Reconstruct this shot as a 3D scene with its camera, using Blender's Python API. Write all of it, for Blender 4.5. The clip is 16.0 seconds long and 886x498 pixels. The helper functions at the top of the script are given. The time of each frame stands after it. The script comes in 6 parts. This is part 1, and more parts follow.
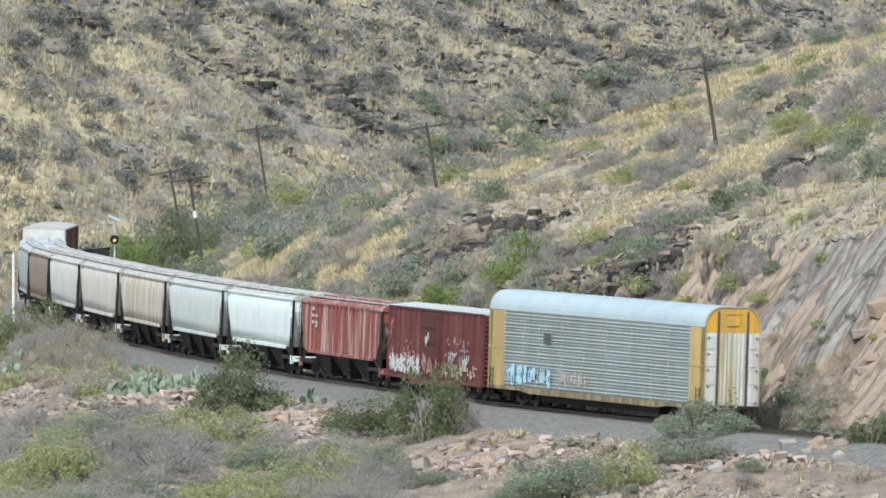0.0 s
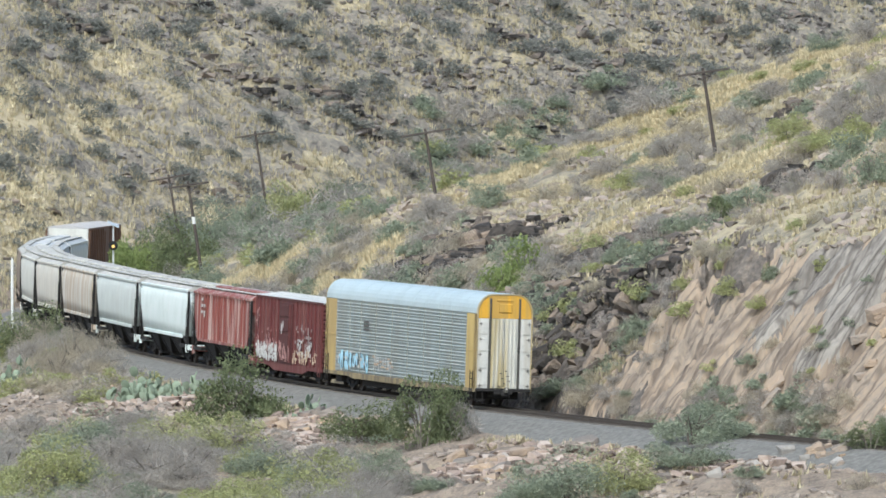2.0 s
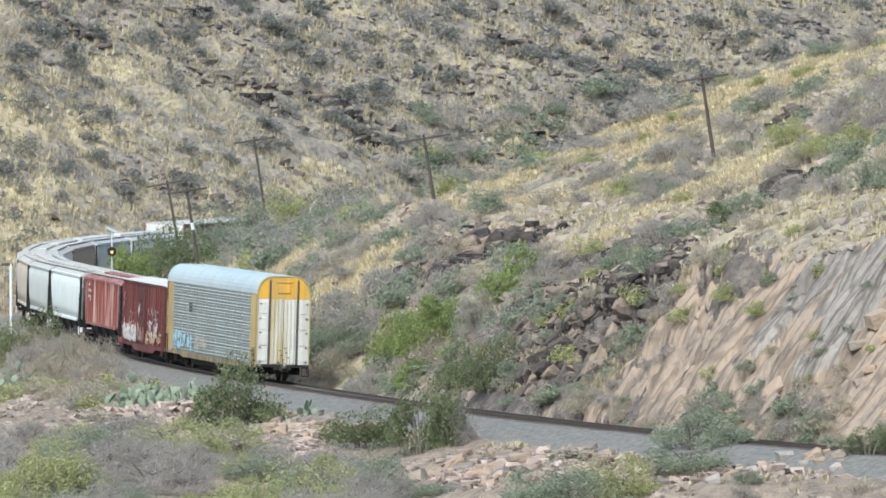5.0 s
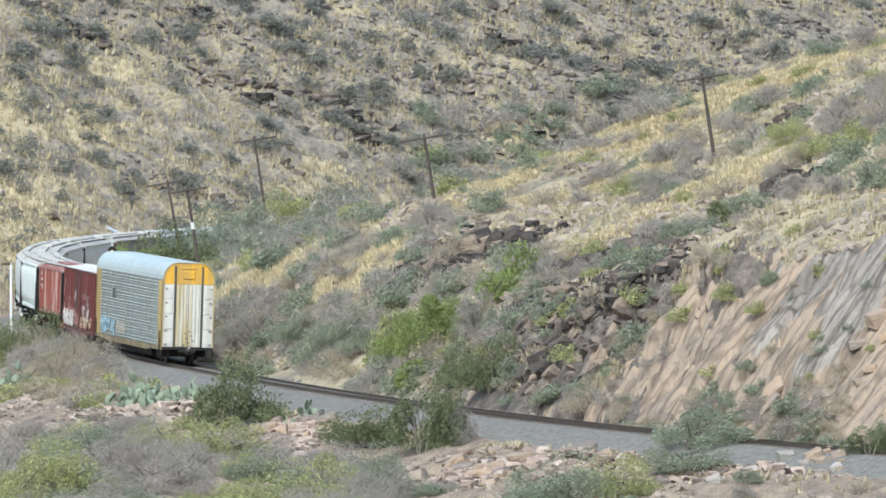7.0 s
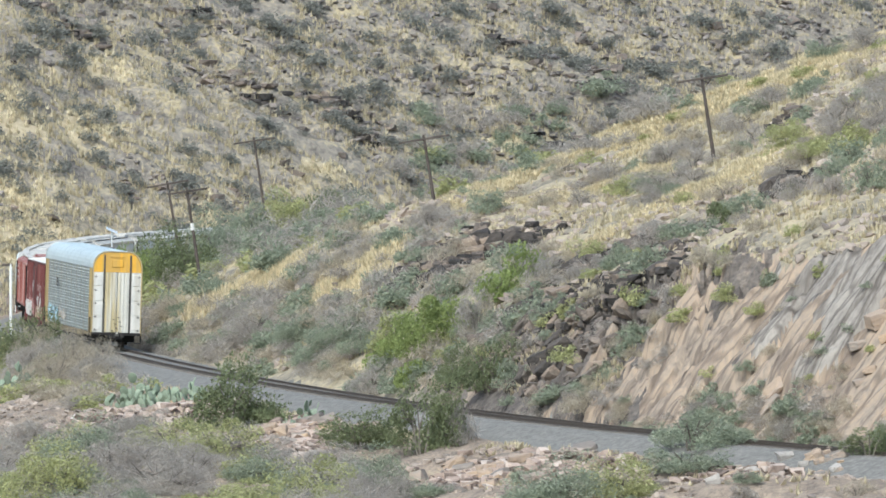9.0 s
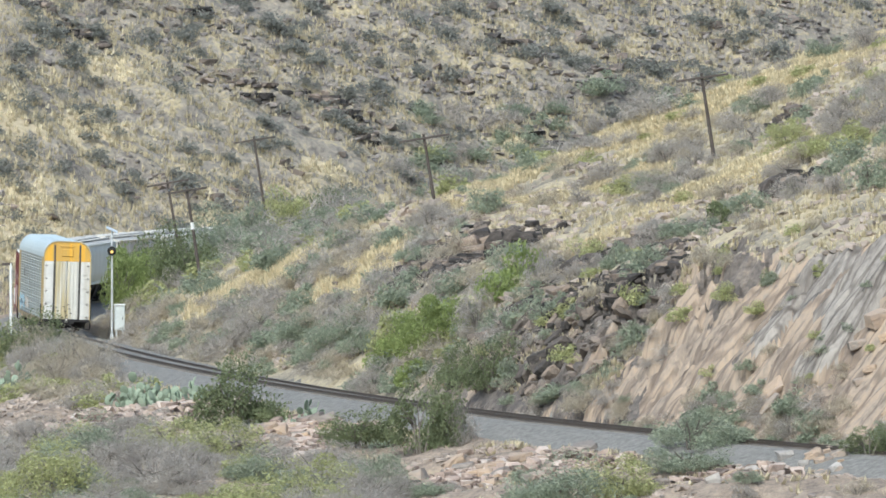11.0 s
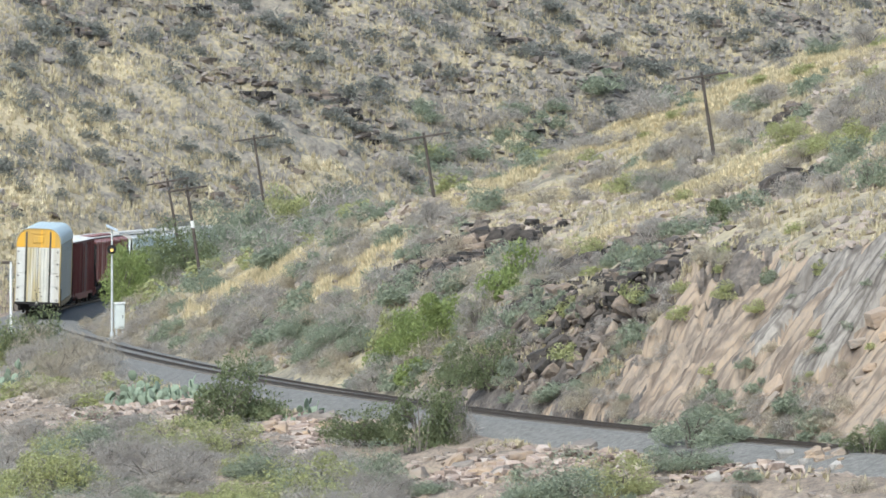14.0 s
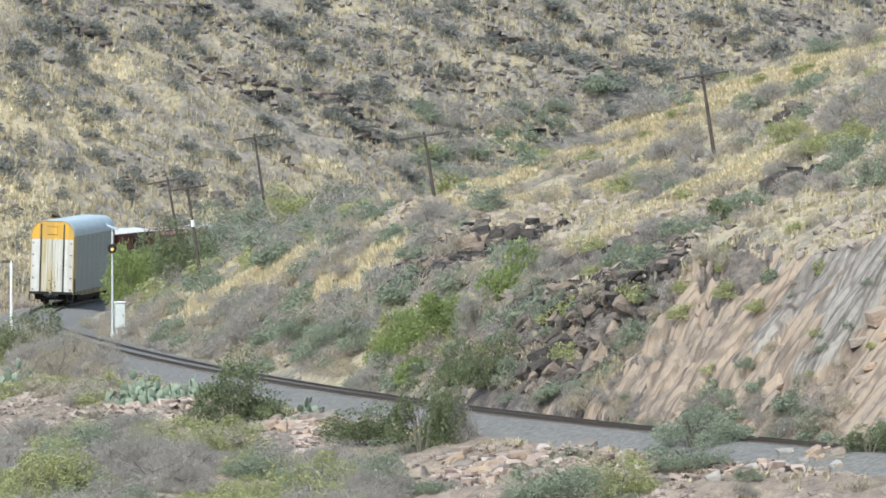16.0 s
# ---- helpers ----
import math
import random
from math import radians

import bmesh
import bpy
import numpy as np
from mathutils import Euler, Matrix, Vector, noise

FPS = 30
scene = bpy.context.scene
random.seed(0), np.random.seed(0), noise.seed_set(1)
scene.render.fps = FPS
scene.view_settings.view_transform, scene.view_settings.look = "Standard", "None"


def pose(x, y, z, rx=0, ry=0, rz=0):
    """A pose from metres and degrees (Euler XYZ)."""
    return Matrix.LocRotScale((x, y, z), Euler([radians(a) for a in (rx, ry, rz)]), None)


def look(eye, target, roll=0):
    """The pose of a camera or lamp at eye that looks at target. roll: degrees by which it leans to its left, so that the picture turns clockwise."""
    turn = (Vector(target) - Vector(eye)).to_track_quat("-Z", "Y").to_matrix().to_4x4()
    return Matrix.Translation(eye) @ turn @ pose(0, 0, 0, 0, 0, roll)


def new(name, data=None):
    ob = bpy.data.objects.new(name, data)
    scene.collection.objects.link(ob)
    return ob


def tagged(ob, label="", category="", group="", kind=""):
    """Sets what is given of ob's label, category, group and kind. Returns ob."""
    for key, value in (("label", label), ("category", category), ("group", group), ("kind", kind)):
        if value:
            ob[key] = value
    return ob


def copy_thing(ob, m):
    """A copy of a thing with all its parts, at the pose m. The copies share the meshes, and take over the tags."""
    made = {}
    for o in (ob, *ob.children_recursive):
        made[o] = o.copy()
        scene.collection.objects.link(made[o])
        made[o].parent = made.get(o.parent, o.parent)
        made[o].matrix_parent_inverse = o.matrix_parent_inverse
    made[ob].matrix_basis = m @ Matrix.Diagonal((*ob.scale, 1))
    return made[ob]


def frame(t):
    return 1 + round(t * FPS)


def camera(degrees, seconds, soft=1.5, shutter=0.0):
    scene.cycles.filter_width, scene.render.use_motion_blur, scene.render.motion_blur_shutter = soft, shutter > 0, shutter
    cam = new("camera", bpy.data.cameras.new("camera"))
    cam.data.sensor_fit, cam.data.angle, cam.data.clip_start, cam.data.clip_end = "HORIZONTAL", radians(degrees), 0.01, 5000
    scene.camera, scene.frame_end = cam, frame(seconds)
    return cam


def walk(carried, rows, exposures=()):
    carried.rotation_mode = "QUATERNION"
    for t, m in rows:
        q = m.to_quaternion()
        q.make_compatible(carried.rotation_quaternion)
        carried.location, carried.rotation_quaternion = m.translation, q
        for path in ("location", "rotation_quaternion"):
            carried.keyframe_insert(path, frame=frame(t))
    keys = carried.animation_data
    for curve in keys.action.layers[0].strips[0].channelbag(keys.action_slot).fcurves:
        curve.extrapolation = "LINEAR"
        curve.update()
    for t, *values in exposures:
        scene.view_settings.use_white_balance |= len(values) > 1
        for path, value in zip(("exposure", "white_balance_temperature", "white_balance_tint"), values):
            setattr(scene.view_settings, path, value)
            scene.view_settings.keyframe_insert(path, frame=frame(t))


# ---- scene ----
SECONDS = 16.0
FOCAL = 20904.0                      # lens, in picture widths of 1568
cam = camera(2 * math.degrees(math.atan(784 / FOCAL)), SECONDS, soft=1.65)
EYE_Z, PITCH = 20.863, -0.0200

# small drifts of the tripod head: seconds, drift to the left, drift upwards
DRIFT = [(0, 4.6, -17.5), (.5, 3.2, -7.5), (1, 2.8, -11.6), (1.5, 1.8, -11.2), (2, 2.4, -6.7), (2.5, 1.8, -.5), (3, 0, -.5),
         (3.5, .2, -.4), (4, 0, 4.8), (4.6, 0, 3.8), (5.5, .1, 3.0), (6.5, .2, 2.2), (7, .5, 2.6), (7.5, 0, 4.3), (8, -.4, 4.8), (8.5, 0, 4.4),
         (9, -.1, 4.3), (10.2, 0, 3.2), (11.5, 0, 1.7), (12, .9, -.7), (12.5, .4, -1), (13, .3, .3), (13.5, 0, .7), (14, 0, 0),
         (14.5, 0, -1.3), (15, 0, 0), (15.5, 0, -1.3), (16, .6, -1.6)]
walk(cam, [(t, pose(0, 0, EYE_Z, 90 + math.degrees(PITCH + dy / FOCAL), 0, math.degrees(dx / FOCAL))) for t, dx, dy in DRIFT],
     exposures=[(0, 0.22, 6000, 3.0), (3, 0.24, 6000, 3.0), (4, 0.34, 6000, 3.0), (16, 0.36, 6000, 3.0)])

# ---- light: hazy high sun from the camera's left, pale sky ----
SUN_EL, SUN_AZ = radians(50), radians(-156)      # azimuth from +Y, positive to the right
world = bpy.data.worlds.new("World")
scene.world = world
world.use_nodes = True
wn = world.node_tree
sky = wn.nodes.new("ShaderNodeTexSky")
sky.sky_type = "NISHITA"
sky.sun_disc = False
sky.sun_elevation, sky.sun_rotation = SUN_EL, SUN_AZ
sky.dust_density = 3.0
wn.links.new(sky.outputs[0], wn.nodes["Background"].inputs[0])
wn.nodes["Background"].inputs[1].default_value = 0.15
sun = new("sun", bpy.data.lights.new("sun", "SUN"))
sun.data.energy, sun.data.angle, sun.data.color = 2.5, radians(4), (1.0, 0.975, 0.94)
sd = Vector((math.sin(SUN_AZ) * math.cos(SUN_EL), math.cos(SUN_AZ) * math.cos(SUN_EL), math.sin(SUN_EL)))
sun.matrix_world = look(sd * 300, (0, 0, 0))

# ---- the line: curvature every 40 m from s = -80, then the way on ----
KNOT_S = [-200, -80, -40, 0, 40, 80, 120, 160, 200, 240, 280, 320, 360, 400, 480, 800]
KNOT_K = [.0065, .0065, .0054, .0042, .0029, .0016, .0009, .0016, .0020, .0027, .0035, .0042, .0049, .0055, .002, .0]
TH0, X0, Y0 = -0.4469, 14.2447, 584.2718
TS = np.arange(-160.0, 700.0, 1.0)
_k = np.interp(TS, KNOT_S, KNOT_K)
_i0 = 160
TH = np.concatenate([[0], np.cumsum((_k[1:] + _k[:-1]) / 2)])
TH = TH - TH[_i0] + TH0
_m = (TH[1:] + TH[:-1]) / 2
TX = np.concatenate([[0], np.cumsum(np.sin(_m))])
TY = np.concatenate([[0], np.cumsum(np.cos(_m))])
TX, TY = TX - TX[_i0] + X0, TY - TY[_i0] + Y0
TZ = 0.0053 * TS - 0.0074 * np.maximum(TS - 150, 0)
TZ = np.maximum(TZ, -0.5)
TZ = TZ + np.interp(TS, [-160, -25, -9, 7, 15, 30, 55, 70, 103, 128, 165], [-.2, -.17, -.12, -.03, .0, .07, .115, .13, .1, .07, .0])
LEAN = 0.03


def on_line(s):
    return Vector((float(np.interp(s, TS, TX)), float(np.interp(s, TS, TY)), float(np.interp(s, TS, TZ))))


def heading(s):
    return float(np.interp(s, TS, TH))


def car_pose(s, half):
    """Pose of a car whose middle is at s; its y axis points forward, x right."""
    a, b = on_line(s - half), on_line(s + half)
    f = (b - a).normalized()
    r = f.cross(Vector((0, 0, 1))).normalized()
    u = r.cross(f)
    r2, u2 = r * math.cos(LEAN) - u * math.sin(LEAN), u * math.cos(LEAN) + r * math.sin(LEAN)
    m = Matrix((r2, f, u2)).transposed().to_4x4()
    m.translation = (a + b) / 2
    return m


# ---- numpy noise ----
def hash2(ix, iy, seed):
    h = (ix.astype(np.int64) * 374761393 + iy.astype(np.int64) * 668265263 + seed * 974634777) & 0x7fffffff
    h = ((h ^ (h >> 13)) * 1274126177) & 0x7fffffff
    return ((h ^ (h >> 16)) & 0xffff) / 65535.0


def vnoise(x, y, seed=0):
    ix, iy = np.floor(x), np.floor(y)
    fx, fy = x - ix, y - iy
    fx, fy = fx * fx * (3 - 2 * fx), fy * fy * (3 - 2 * fy)
    a, b = hash2(ix, iy, seed), hash2(ix + 1, iy, seed)
    c, d = hash2(ix, iy + 1, seed), hash2(ix + 1, iy + 1, seed)
    return (a + (b - a) * fx) * (1 - fy) + (c + (d - c) * fx) * fy - 0.5


def fbm(x, y, size, octaves=4, seed=0):
    v, amp, k = 0, 1.0, 1.0 / size
    for o in range(octaves):
        v = v + amp * vnoise(x * k + 17.3 * o, y * k - 9.1 * o, seed + o)
        amp, k = amp * .5, k * 2.03
    return v


def cells(x, y, seed):
    """Broken-rock pattern: a tilted height for each cell, with open joints, and the cell's own number."""
    ix, iy = np.floor(x), np.floor(y)
    f1, f2 = np.full(x.shape, 9.0), np.full(x.shape, 9.0)
    hgt, num = np.zeros(x.shape), np.zeros(x.shape)
    for dx in (-1, 0, 1):
        for dy in (-1, 0, 1):
            cx, cy = ix + dx, iy + dy
            qx, qy = x - cx - hash2(cx, cy, seed), y - cy - hash2(cx, cy, seed + 1)
            d = np.hypot(qx, qy)
            r = hash2(cx, cy, seed + 2)
            tilt = (hash2(cx, cy, seed + 3) - .5) * qx + (hash2(cx, cy, seed + 4) - .5) * qy
            near = d < f1
            f2 = np.where(near, f1, np.minimum(f2, d))
            hgt, num, f1 = np.where(near, r + 1.1 * tilt, hgt), np.where(near, r, num), np.where(near, d, f1)
    return hgt - .5 - .45 * np.clip(1 - (f2 - f1) / .16, 0, 1), num


def sstep(a, b, v):
    t = np.clip((v - a) / (b - a), 0, 1)
    return t * t * (3 - 2 * t)


def line_coords(x, y):
    """Nearest s and offset to the right of the line for arrays of points."""
    x, y = np.asarray(x, float), np.asarray(y, float)
    best, bi = np.full(x.shape, 1e18), np.zeros(x.shape, int)
    for i in range(0, len(TS), 5):
        d = (x - TX[i]) ** 2 + (y - TY[i]) ** 2
        m = d < best
        best[m], bi[m] = d[m], i
    dx, dy = x - TX[bi], y - TY[bi]
    sn, cs = np.sin(TH[bi]), np.cos(TH[bi])
    along, off = dx * sn + dy * cs, dx * cs - dy * sn
    s = np.clip(TS[bi] + along, TS[0], TS[-1])
    off = off - np.interp(s, TS, _k) * along ** 2 / 2
    far = np.abs(along) > 8
    off = np.where(far, np.where(off >= 0, 1, -1) * np.sqrt(best), off)
    return s, off


def ground_z(x, y):
    """Height of the land, offset from the line, and how much it is bare cut rock."""
    x, y = np.asarray(x, float), np.asarray(y, float)
    s, n = line_coords(x, y)
    zt = np.interp(s, TS, TZ)
    a = -n
    rough = fbm(x, y, 14, 5, 3)
    fine = fbm(x, y, 2.2, 3, 9)
    # camera side: shoulder, rocky bank, dry wash
    edge = 4.3 + 1.2 * fbm(x, y, 9, 2, 21)
    bank = np.interp(a, [0, 2.3, 4.4, 6.5, 9, 16, 30], [-.28, -.28, -1.05, -1.5, -2.1, -3.2, -3.7])
    left = zt + bank + sstep(5, 10, a) * (rough * .9 + fine * .35) + sstep(edge, edge + .8, a) * (.25 + fine * .45) * (1 - sstep(18, 30, a))
    r = np.hypot(x, y)
    left = np.maximum(left, 18.6 - 0.085 * r + 2 * fbm(x, y, 60, 3, 5))
    base = 955 + np.where(x < 0, 1.6, 1.0) * x
    up = np.maximum(y - base, 0)
    far = 0.31 * up + (fbm(x, y, 45, 3, 31) * 3.4 + rough * 1.0 + fine * .6) * sstep(0, 50, up)
    ledge = fbm(x * .35, y * 2.2, 5, 3, 77)
    far = far + sstep(10, 40, up) * .7 * np.clip(ledge * 2.2, -.5, .8)
    left = left + far * sstep(6, 16, a)
    # inside of the bend: a spur cut back along the line
    crest = 9.6 + 0.40 * x + 0.8 * fbm(x, y, 22, 3, 41)
    crest = crest - .65 * sstep(640, 715, y) * sstep(0, 6, x)
    back = (775 + np.clip((x + 17) * 9, 0, 60)) * (1 - sstep(-9, -1, x)) + 722 * sstep(-9, -1, x)
    hill = np.where(y < 720, crest - 0.066 * (720 - y), crest - 0.14 * np.maximum(y - back, 0)) + rough * 1.3 + fine * .45
    hill = np.maximum(hill, zt - .45 + 0.03 * np.clip(n, 0, 40) + rough * .6 + fine * .2)
    # slabs along the fall line near the camera, broken crags further on
    u = s + n * .36 + .5 * fbm(x, y, 7, 2, 61)
    sel = (n > 3) & (n < 30) & (s < 80)
    rel, num = np.zeros(x.shape), np.zeros(x.shape)
    us, ns, ss = u[sel], n[sel] + .35 * fbm(x[sel], y[sel], 3, 2, 64), s[sel]
    a1, n1 = cells(us / 3.4, ns / 6.0, 100)
    a2, n2 = cells(us / 1.4, ns / 2.3, 200)
    a3, n3 = cells(us / .6, ns / .8, 500)
    b1, m1 = cells(us / 1.9, ns / 1.7, 300)
    b2, m2 = cells(us / .8, ns / .7, 400)
    crag = sstep(14, 26, ss + 10 * fbm(x[sel], y[sel], 5, 2, 66))
    rel[sel] = (a1 * 1.25 + a2 * .3 + a3 * .07) * (1 - crag) + (b1 * 1.5 + b2 * .75) * crag * (1 - sstep(34, 52, ss))
    num[sel] = np.where(crag > .5, 1 + m1, n1)
    slab = fbm(u, n * .3, 4.5, 3, 51)
    face = zt - .5 + np.maximum(n - 3.7 - .9 * fbm(s, n * .2, 8, 3, 71), 0) * (1.22 - .5 * sstep(40, 75, s)) + (slab * .9 + rel + fine * .12) * sstep(3.8, 6.0, n)
    face = np.where(n < 3.7, zt - .28 - .22 * sstep(2.3, 3.4, n), face)
    right = np.minimum(hill, face)
    right = np.where(n < 3.2, zt - .28 - .22 * sstep(2.3, 3.2, n), right)
    z = np.where(n > 0, right, left)
    z = z + .1 * (1 - sstep(1.5, 2.1, np.abs(n))) * np.where(np.abs(n) < 2.2, 1, 0)
    rock = np.where(n > 3.4, sstep(-.3, .8, hill - face) * (1 - sstep(38, 60, s + 14 * fbm(x, y, 6, 2, 68))), 0)
    return z, s, n, rock + np.where(rock > .3, num * 10, 0)


def gz(x, y):
    return float(ground_z(np.array([x]), np.array([y]))[0][0])


# ---- materials ----
def mat(name, base, rough=.85, var=(.75, 1.2), scale=2.0, fine=25.0, bump=.3, metal=0.0, extra=None, dist=.05, island=0.0, obj=0.0):
    """A node material: base colour with two scales of variation and relief."""
    m = bpy.data.materials.new(name)
    m.use_nodes = True
    nt = m.node_tree
    N, Lk = nt.nodes, nt.links.new
    bs = N["Principled BSDF"]
    bs.inputs["Roughness"].default_value, bs.inputs["Metallic"].default_value = rough, metal
    co = N.new("ShaderNodeTexCoord")
    n1, n2 = N.new("ShaderNodeTexNoise"), N.new("ShaderNodeTexNoise")
    n1.inputs["Scale"].default_value, n2.inputs["Scale"].default_value = scale, fine
    n1.inputs["Detail"].default_value = n2.inputs["Detail"].default_value = 5
    for q in (n1, n2):
        Lk(co.outputs["Object"], q.inputs["Vector"])
    mixv = N.new("ShaderNodeMath")
    mixv.operation = "MULTIPLY_ADD"
    Lk(n1.outputs[0], mixv.inputs[0])
    mixv.inputs[1].default_value = .6
    hv = N.new("ShaderNodeMath")
    hv.operation = "MULTIPLY"
    Lk(n2.outputs[0], hv.inputs[0])
    hv.inputs[1].default_value = .4
    Lk(hv.outputs[0], mixv.inputs[2])
    val = mixv
    if island or obj:
        src = N.new("ShaderNodeNewGeometry").outputs["Random Per Island"] if island else N.new("ShaderNodeObjectInfo").outputs["Random"]
        ad = N.new("ShaderNodeMath")
        ad.operation = "MULTIPLY_ADD"
        Lk(src, ad.inputs[0])
        ad.inputs[1].default_value = island or obj
        sub = N.new("ShaderNodeMath")
        sub.operation = "SUBTRACT"
        Lk(val.outputs[0], sub.inputs[0])
        sub.inputs[1].default_value = (island or obj) / 2
        Lk(sub.outputs[0], ad.inputs[2])
        val = ad
    ramp = N.new("ShaderNodeValToRGB")
    Lk(val.outputs[0], ramp.inputs[0])
    cols = extra or [(.3, tuple(c * var[0] for c in base)), (.5, base), (.7, tuple(min(c * var[1], .9) for c in base))]
    el = ramp.color_ramp.elements
    while len(el) < len(cols):
        el.new(.5)
    for e, (p, c) in zip(el, cols):
        e.position, e.color = p, (*c, 1)
    Lk(ramp.outputs[0], bs.inputs["Base Color"])
    bp = N.new("ShaderNodeBump")
    bp.inputs["Strength"].default_value, bp.inputs["Distance"].default_value = bump, dist
    Lk(n2.outputs[0], bp.inputs["Height"])
    Lk(bp.outputs[0], bs.inputs["Normal"])
    return m


def leafy(name, base, var=(.75, 1.25), island=.3, share=.42):
    """Thin leaves: dull, and partly lit through."""
    m = mat(name, base, .9, var, 3, 9, 0, island=island)
    nt = m.node_tree
    bs = nt.nodes["Principled BSDF"]
    bs.inputs["Specular IOR Level"].default_value = .1
    tr, mx = nt.nodes.new("ShaderNodeBsdfTranslucent"), nt.nodes.new("ShaderNodeMixShader")
    mx.inputs[0].default_value = share
    nt.links.new(bs.inputs["Base Color"].links[0].from_socket, tr.inputs[0])
    nt.links.new(bs.outputs[0], mx.inputs[1])
    nt.links.new(tr.outputs[0], mx.inputs[2])
    nt.links.new(mx.outputs[0], nt.nodes["Material Output"].inputs[0])
    return m


def along_line(m, sx, sy, fx, fy):
    """Lets the two noises of a material run in the land's own (along, across) coordinates."""
    nt = m.node_tree
    uv = nt.nodes.new("ShaderNodeUVMap")
    uv.uv_map = "line"
    noises = [n for n in nt.nodes if n.type == "TEX_NOISE"]
    for n, (a, b) in zip(noises, ((sx, sy), (fx, fy))):
        mp = nt.nodes.new("ShaderNodeMapping")
        mp.inputs["Scale"].default_value = (a, b, 1)
        mp.inputs["Rotation"].default_value = (0, 0, -.2)
        nt.links.new(uv.outputs[0], mp.inputs[0])
        nt.links.new(mp.outputs[0], n.inputs["Vector"])
        n.inputs["Scale"].default_value = 1.0
    return m


def streaked(name, base, dirt, amount=.5, rough=.6, metal=0.0, freq=1.6, top=.62, salt=0.0):
    """Painted metal with dirt that runs down in streaks."""
    m = mat(name, base, rough, (.85, 1.1), .8, 9, .12, metal)
    nt = m.node_tree
    N, Lk = nt.nodes, nt.links.new
    bs = N["Principled BSDF"]
    co = N.new("ShaderNodeTexCoord")
    mp = N.new("ShaderNodeMapping")
    mp.inputs["Scale"].default_value = (freq, freq, .12)
    mp.inputs["Location"].default_value = (salt, salt * 2, salt)
    ns = N.new("ShaderNodeTexNoise")
    ns.inputs["Scale"].default_value, ns.inputs["Detail"].default_value = 1.0, 6
    Lk(co.outputs["Object"], mp.inputs[0])
    Lk(mp.outputs[0], ns.inputs["Vector"])
    rp = N.new("ShaderNodeValToRGB")
    rp.color_ramp.elements[0].position, rp.color_ramp.elements[1].position = top - .14, top
    rp.color_ramp.elements[0].color, rp.color_ramp.elements[1].color = (0, 0, 0, 1), (amount, amount, amount, 1)
    Lk(ns.outputs[0], rp.inputs[0])
    mx = N.new("ShaderNodeMix")
    mx.data_type = "RGBA"
    old = bs.inputs["Base Color"].links[0].from_socket
    Lk(rp.outputs[0], mx.inputs[0])
    Lk(old, mx.inputs[6])
    mx.inputs[7].default_value = (*dirt, 1)
    Lk(mx.outputs[2], bs.inputs["Base Color"])
    return m


M = {}
M["soil"] = mat("dry_soil", (.3, .25, .17), .95, scale=.3, fine=2.2, bump=.8, dist=.3,
                extra=[(.30, (.13, .12, .095)), (.42, (.22, .195, .15)), (.50, (.32, .28, .205)), (.58, (.43, .365, .24)), (.72, (.24, .215, .165))])
M["stony"] = mat("stony_hillside", (.25, .21, .17), .95, scale=.4, fine=2.6, bump=.9, dist=.4,
                 extra=[(.30, (.10, .093, .085)), (.43, (.20, .178, .15)), (.53, (.29, .26, .21)), (.61, (.42, .355, .22)), (.75, (.25, .225, .19))])
M["cut"] = mat("cut_rock", (.4, .29, .2), .9, scale=.35, fine=1.5, bump=.9, dist=.35,
               extra=[(.28, (.13, .105, .085)), (.40, (.245, .20, .158)), (.48, (.33, .265, .203)), (.55, (.385, .295, .21)), (.63, (.295, .25, .205)), (.76, (.35, .305, .25))])
M["straw_turf"] = mat("straw_covered_ground", (.5, .43, .28), .95, scale=.5, fine=3, bump=.8, dist=.2,
                      extra=[(.30, (.30, .25, .165)), (.45, (.41, .345, .23)), (.60, (.49, .42, .285)), (.75, (.37, .315, .22))])
M["bank"] = mat("rubble_bank", (.36, .28, .22), .95, scale=1.1, fine=6, bump=.9, dist=.2,
                extra=[(.30, (.12, .098, .08)), (.45, (.235, .19, .15)), (.58, (.33, .265, .205)), (.72, (.38, .33, .22))])
M["greyrock"] = mat("grey_slab_rock", (.3, .28, .25), .9, scale=.35, fine=1.5, bump=.9, dist=.35,
                    extra=[(.28, (.10, .09, .08)), (.40, (.20, .178, .155)), (.50, (.29, .262, .228)), (.60, (.36, .325, .28)), (.74, (.27, .24, .205))])
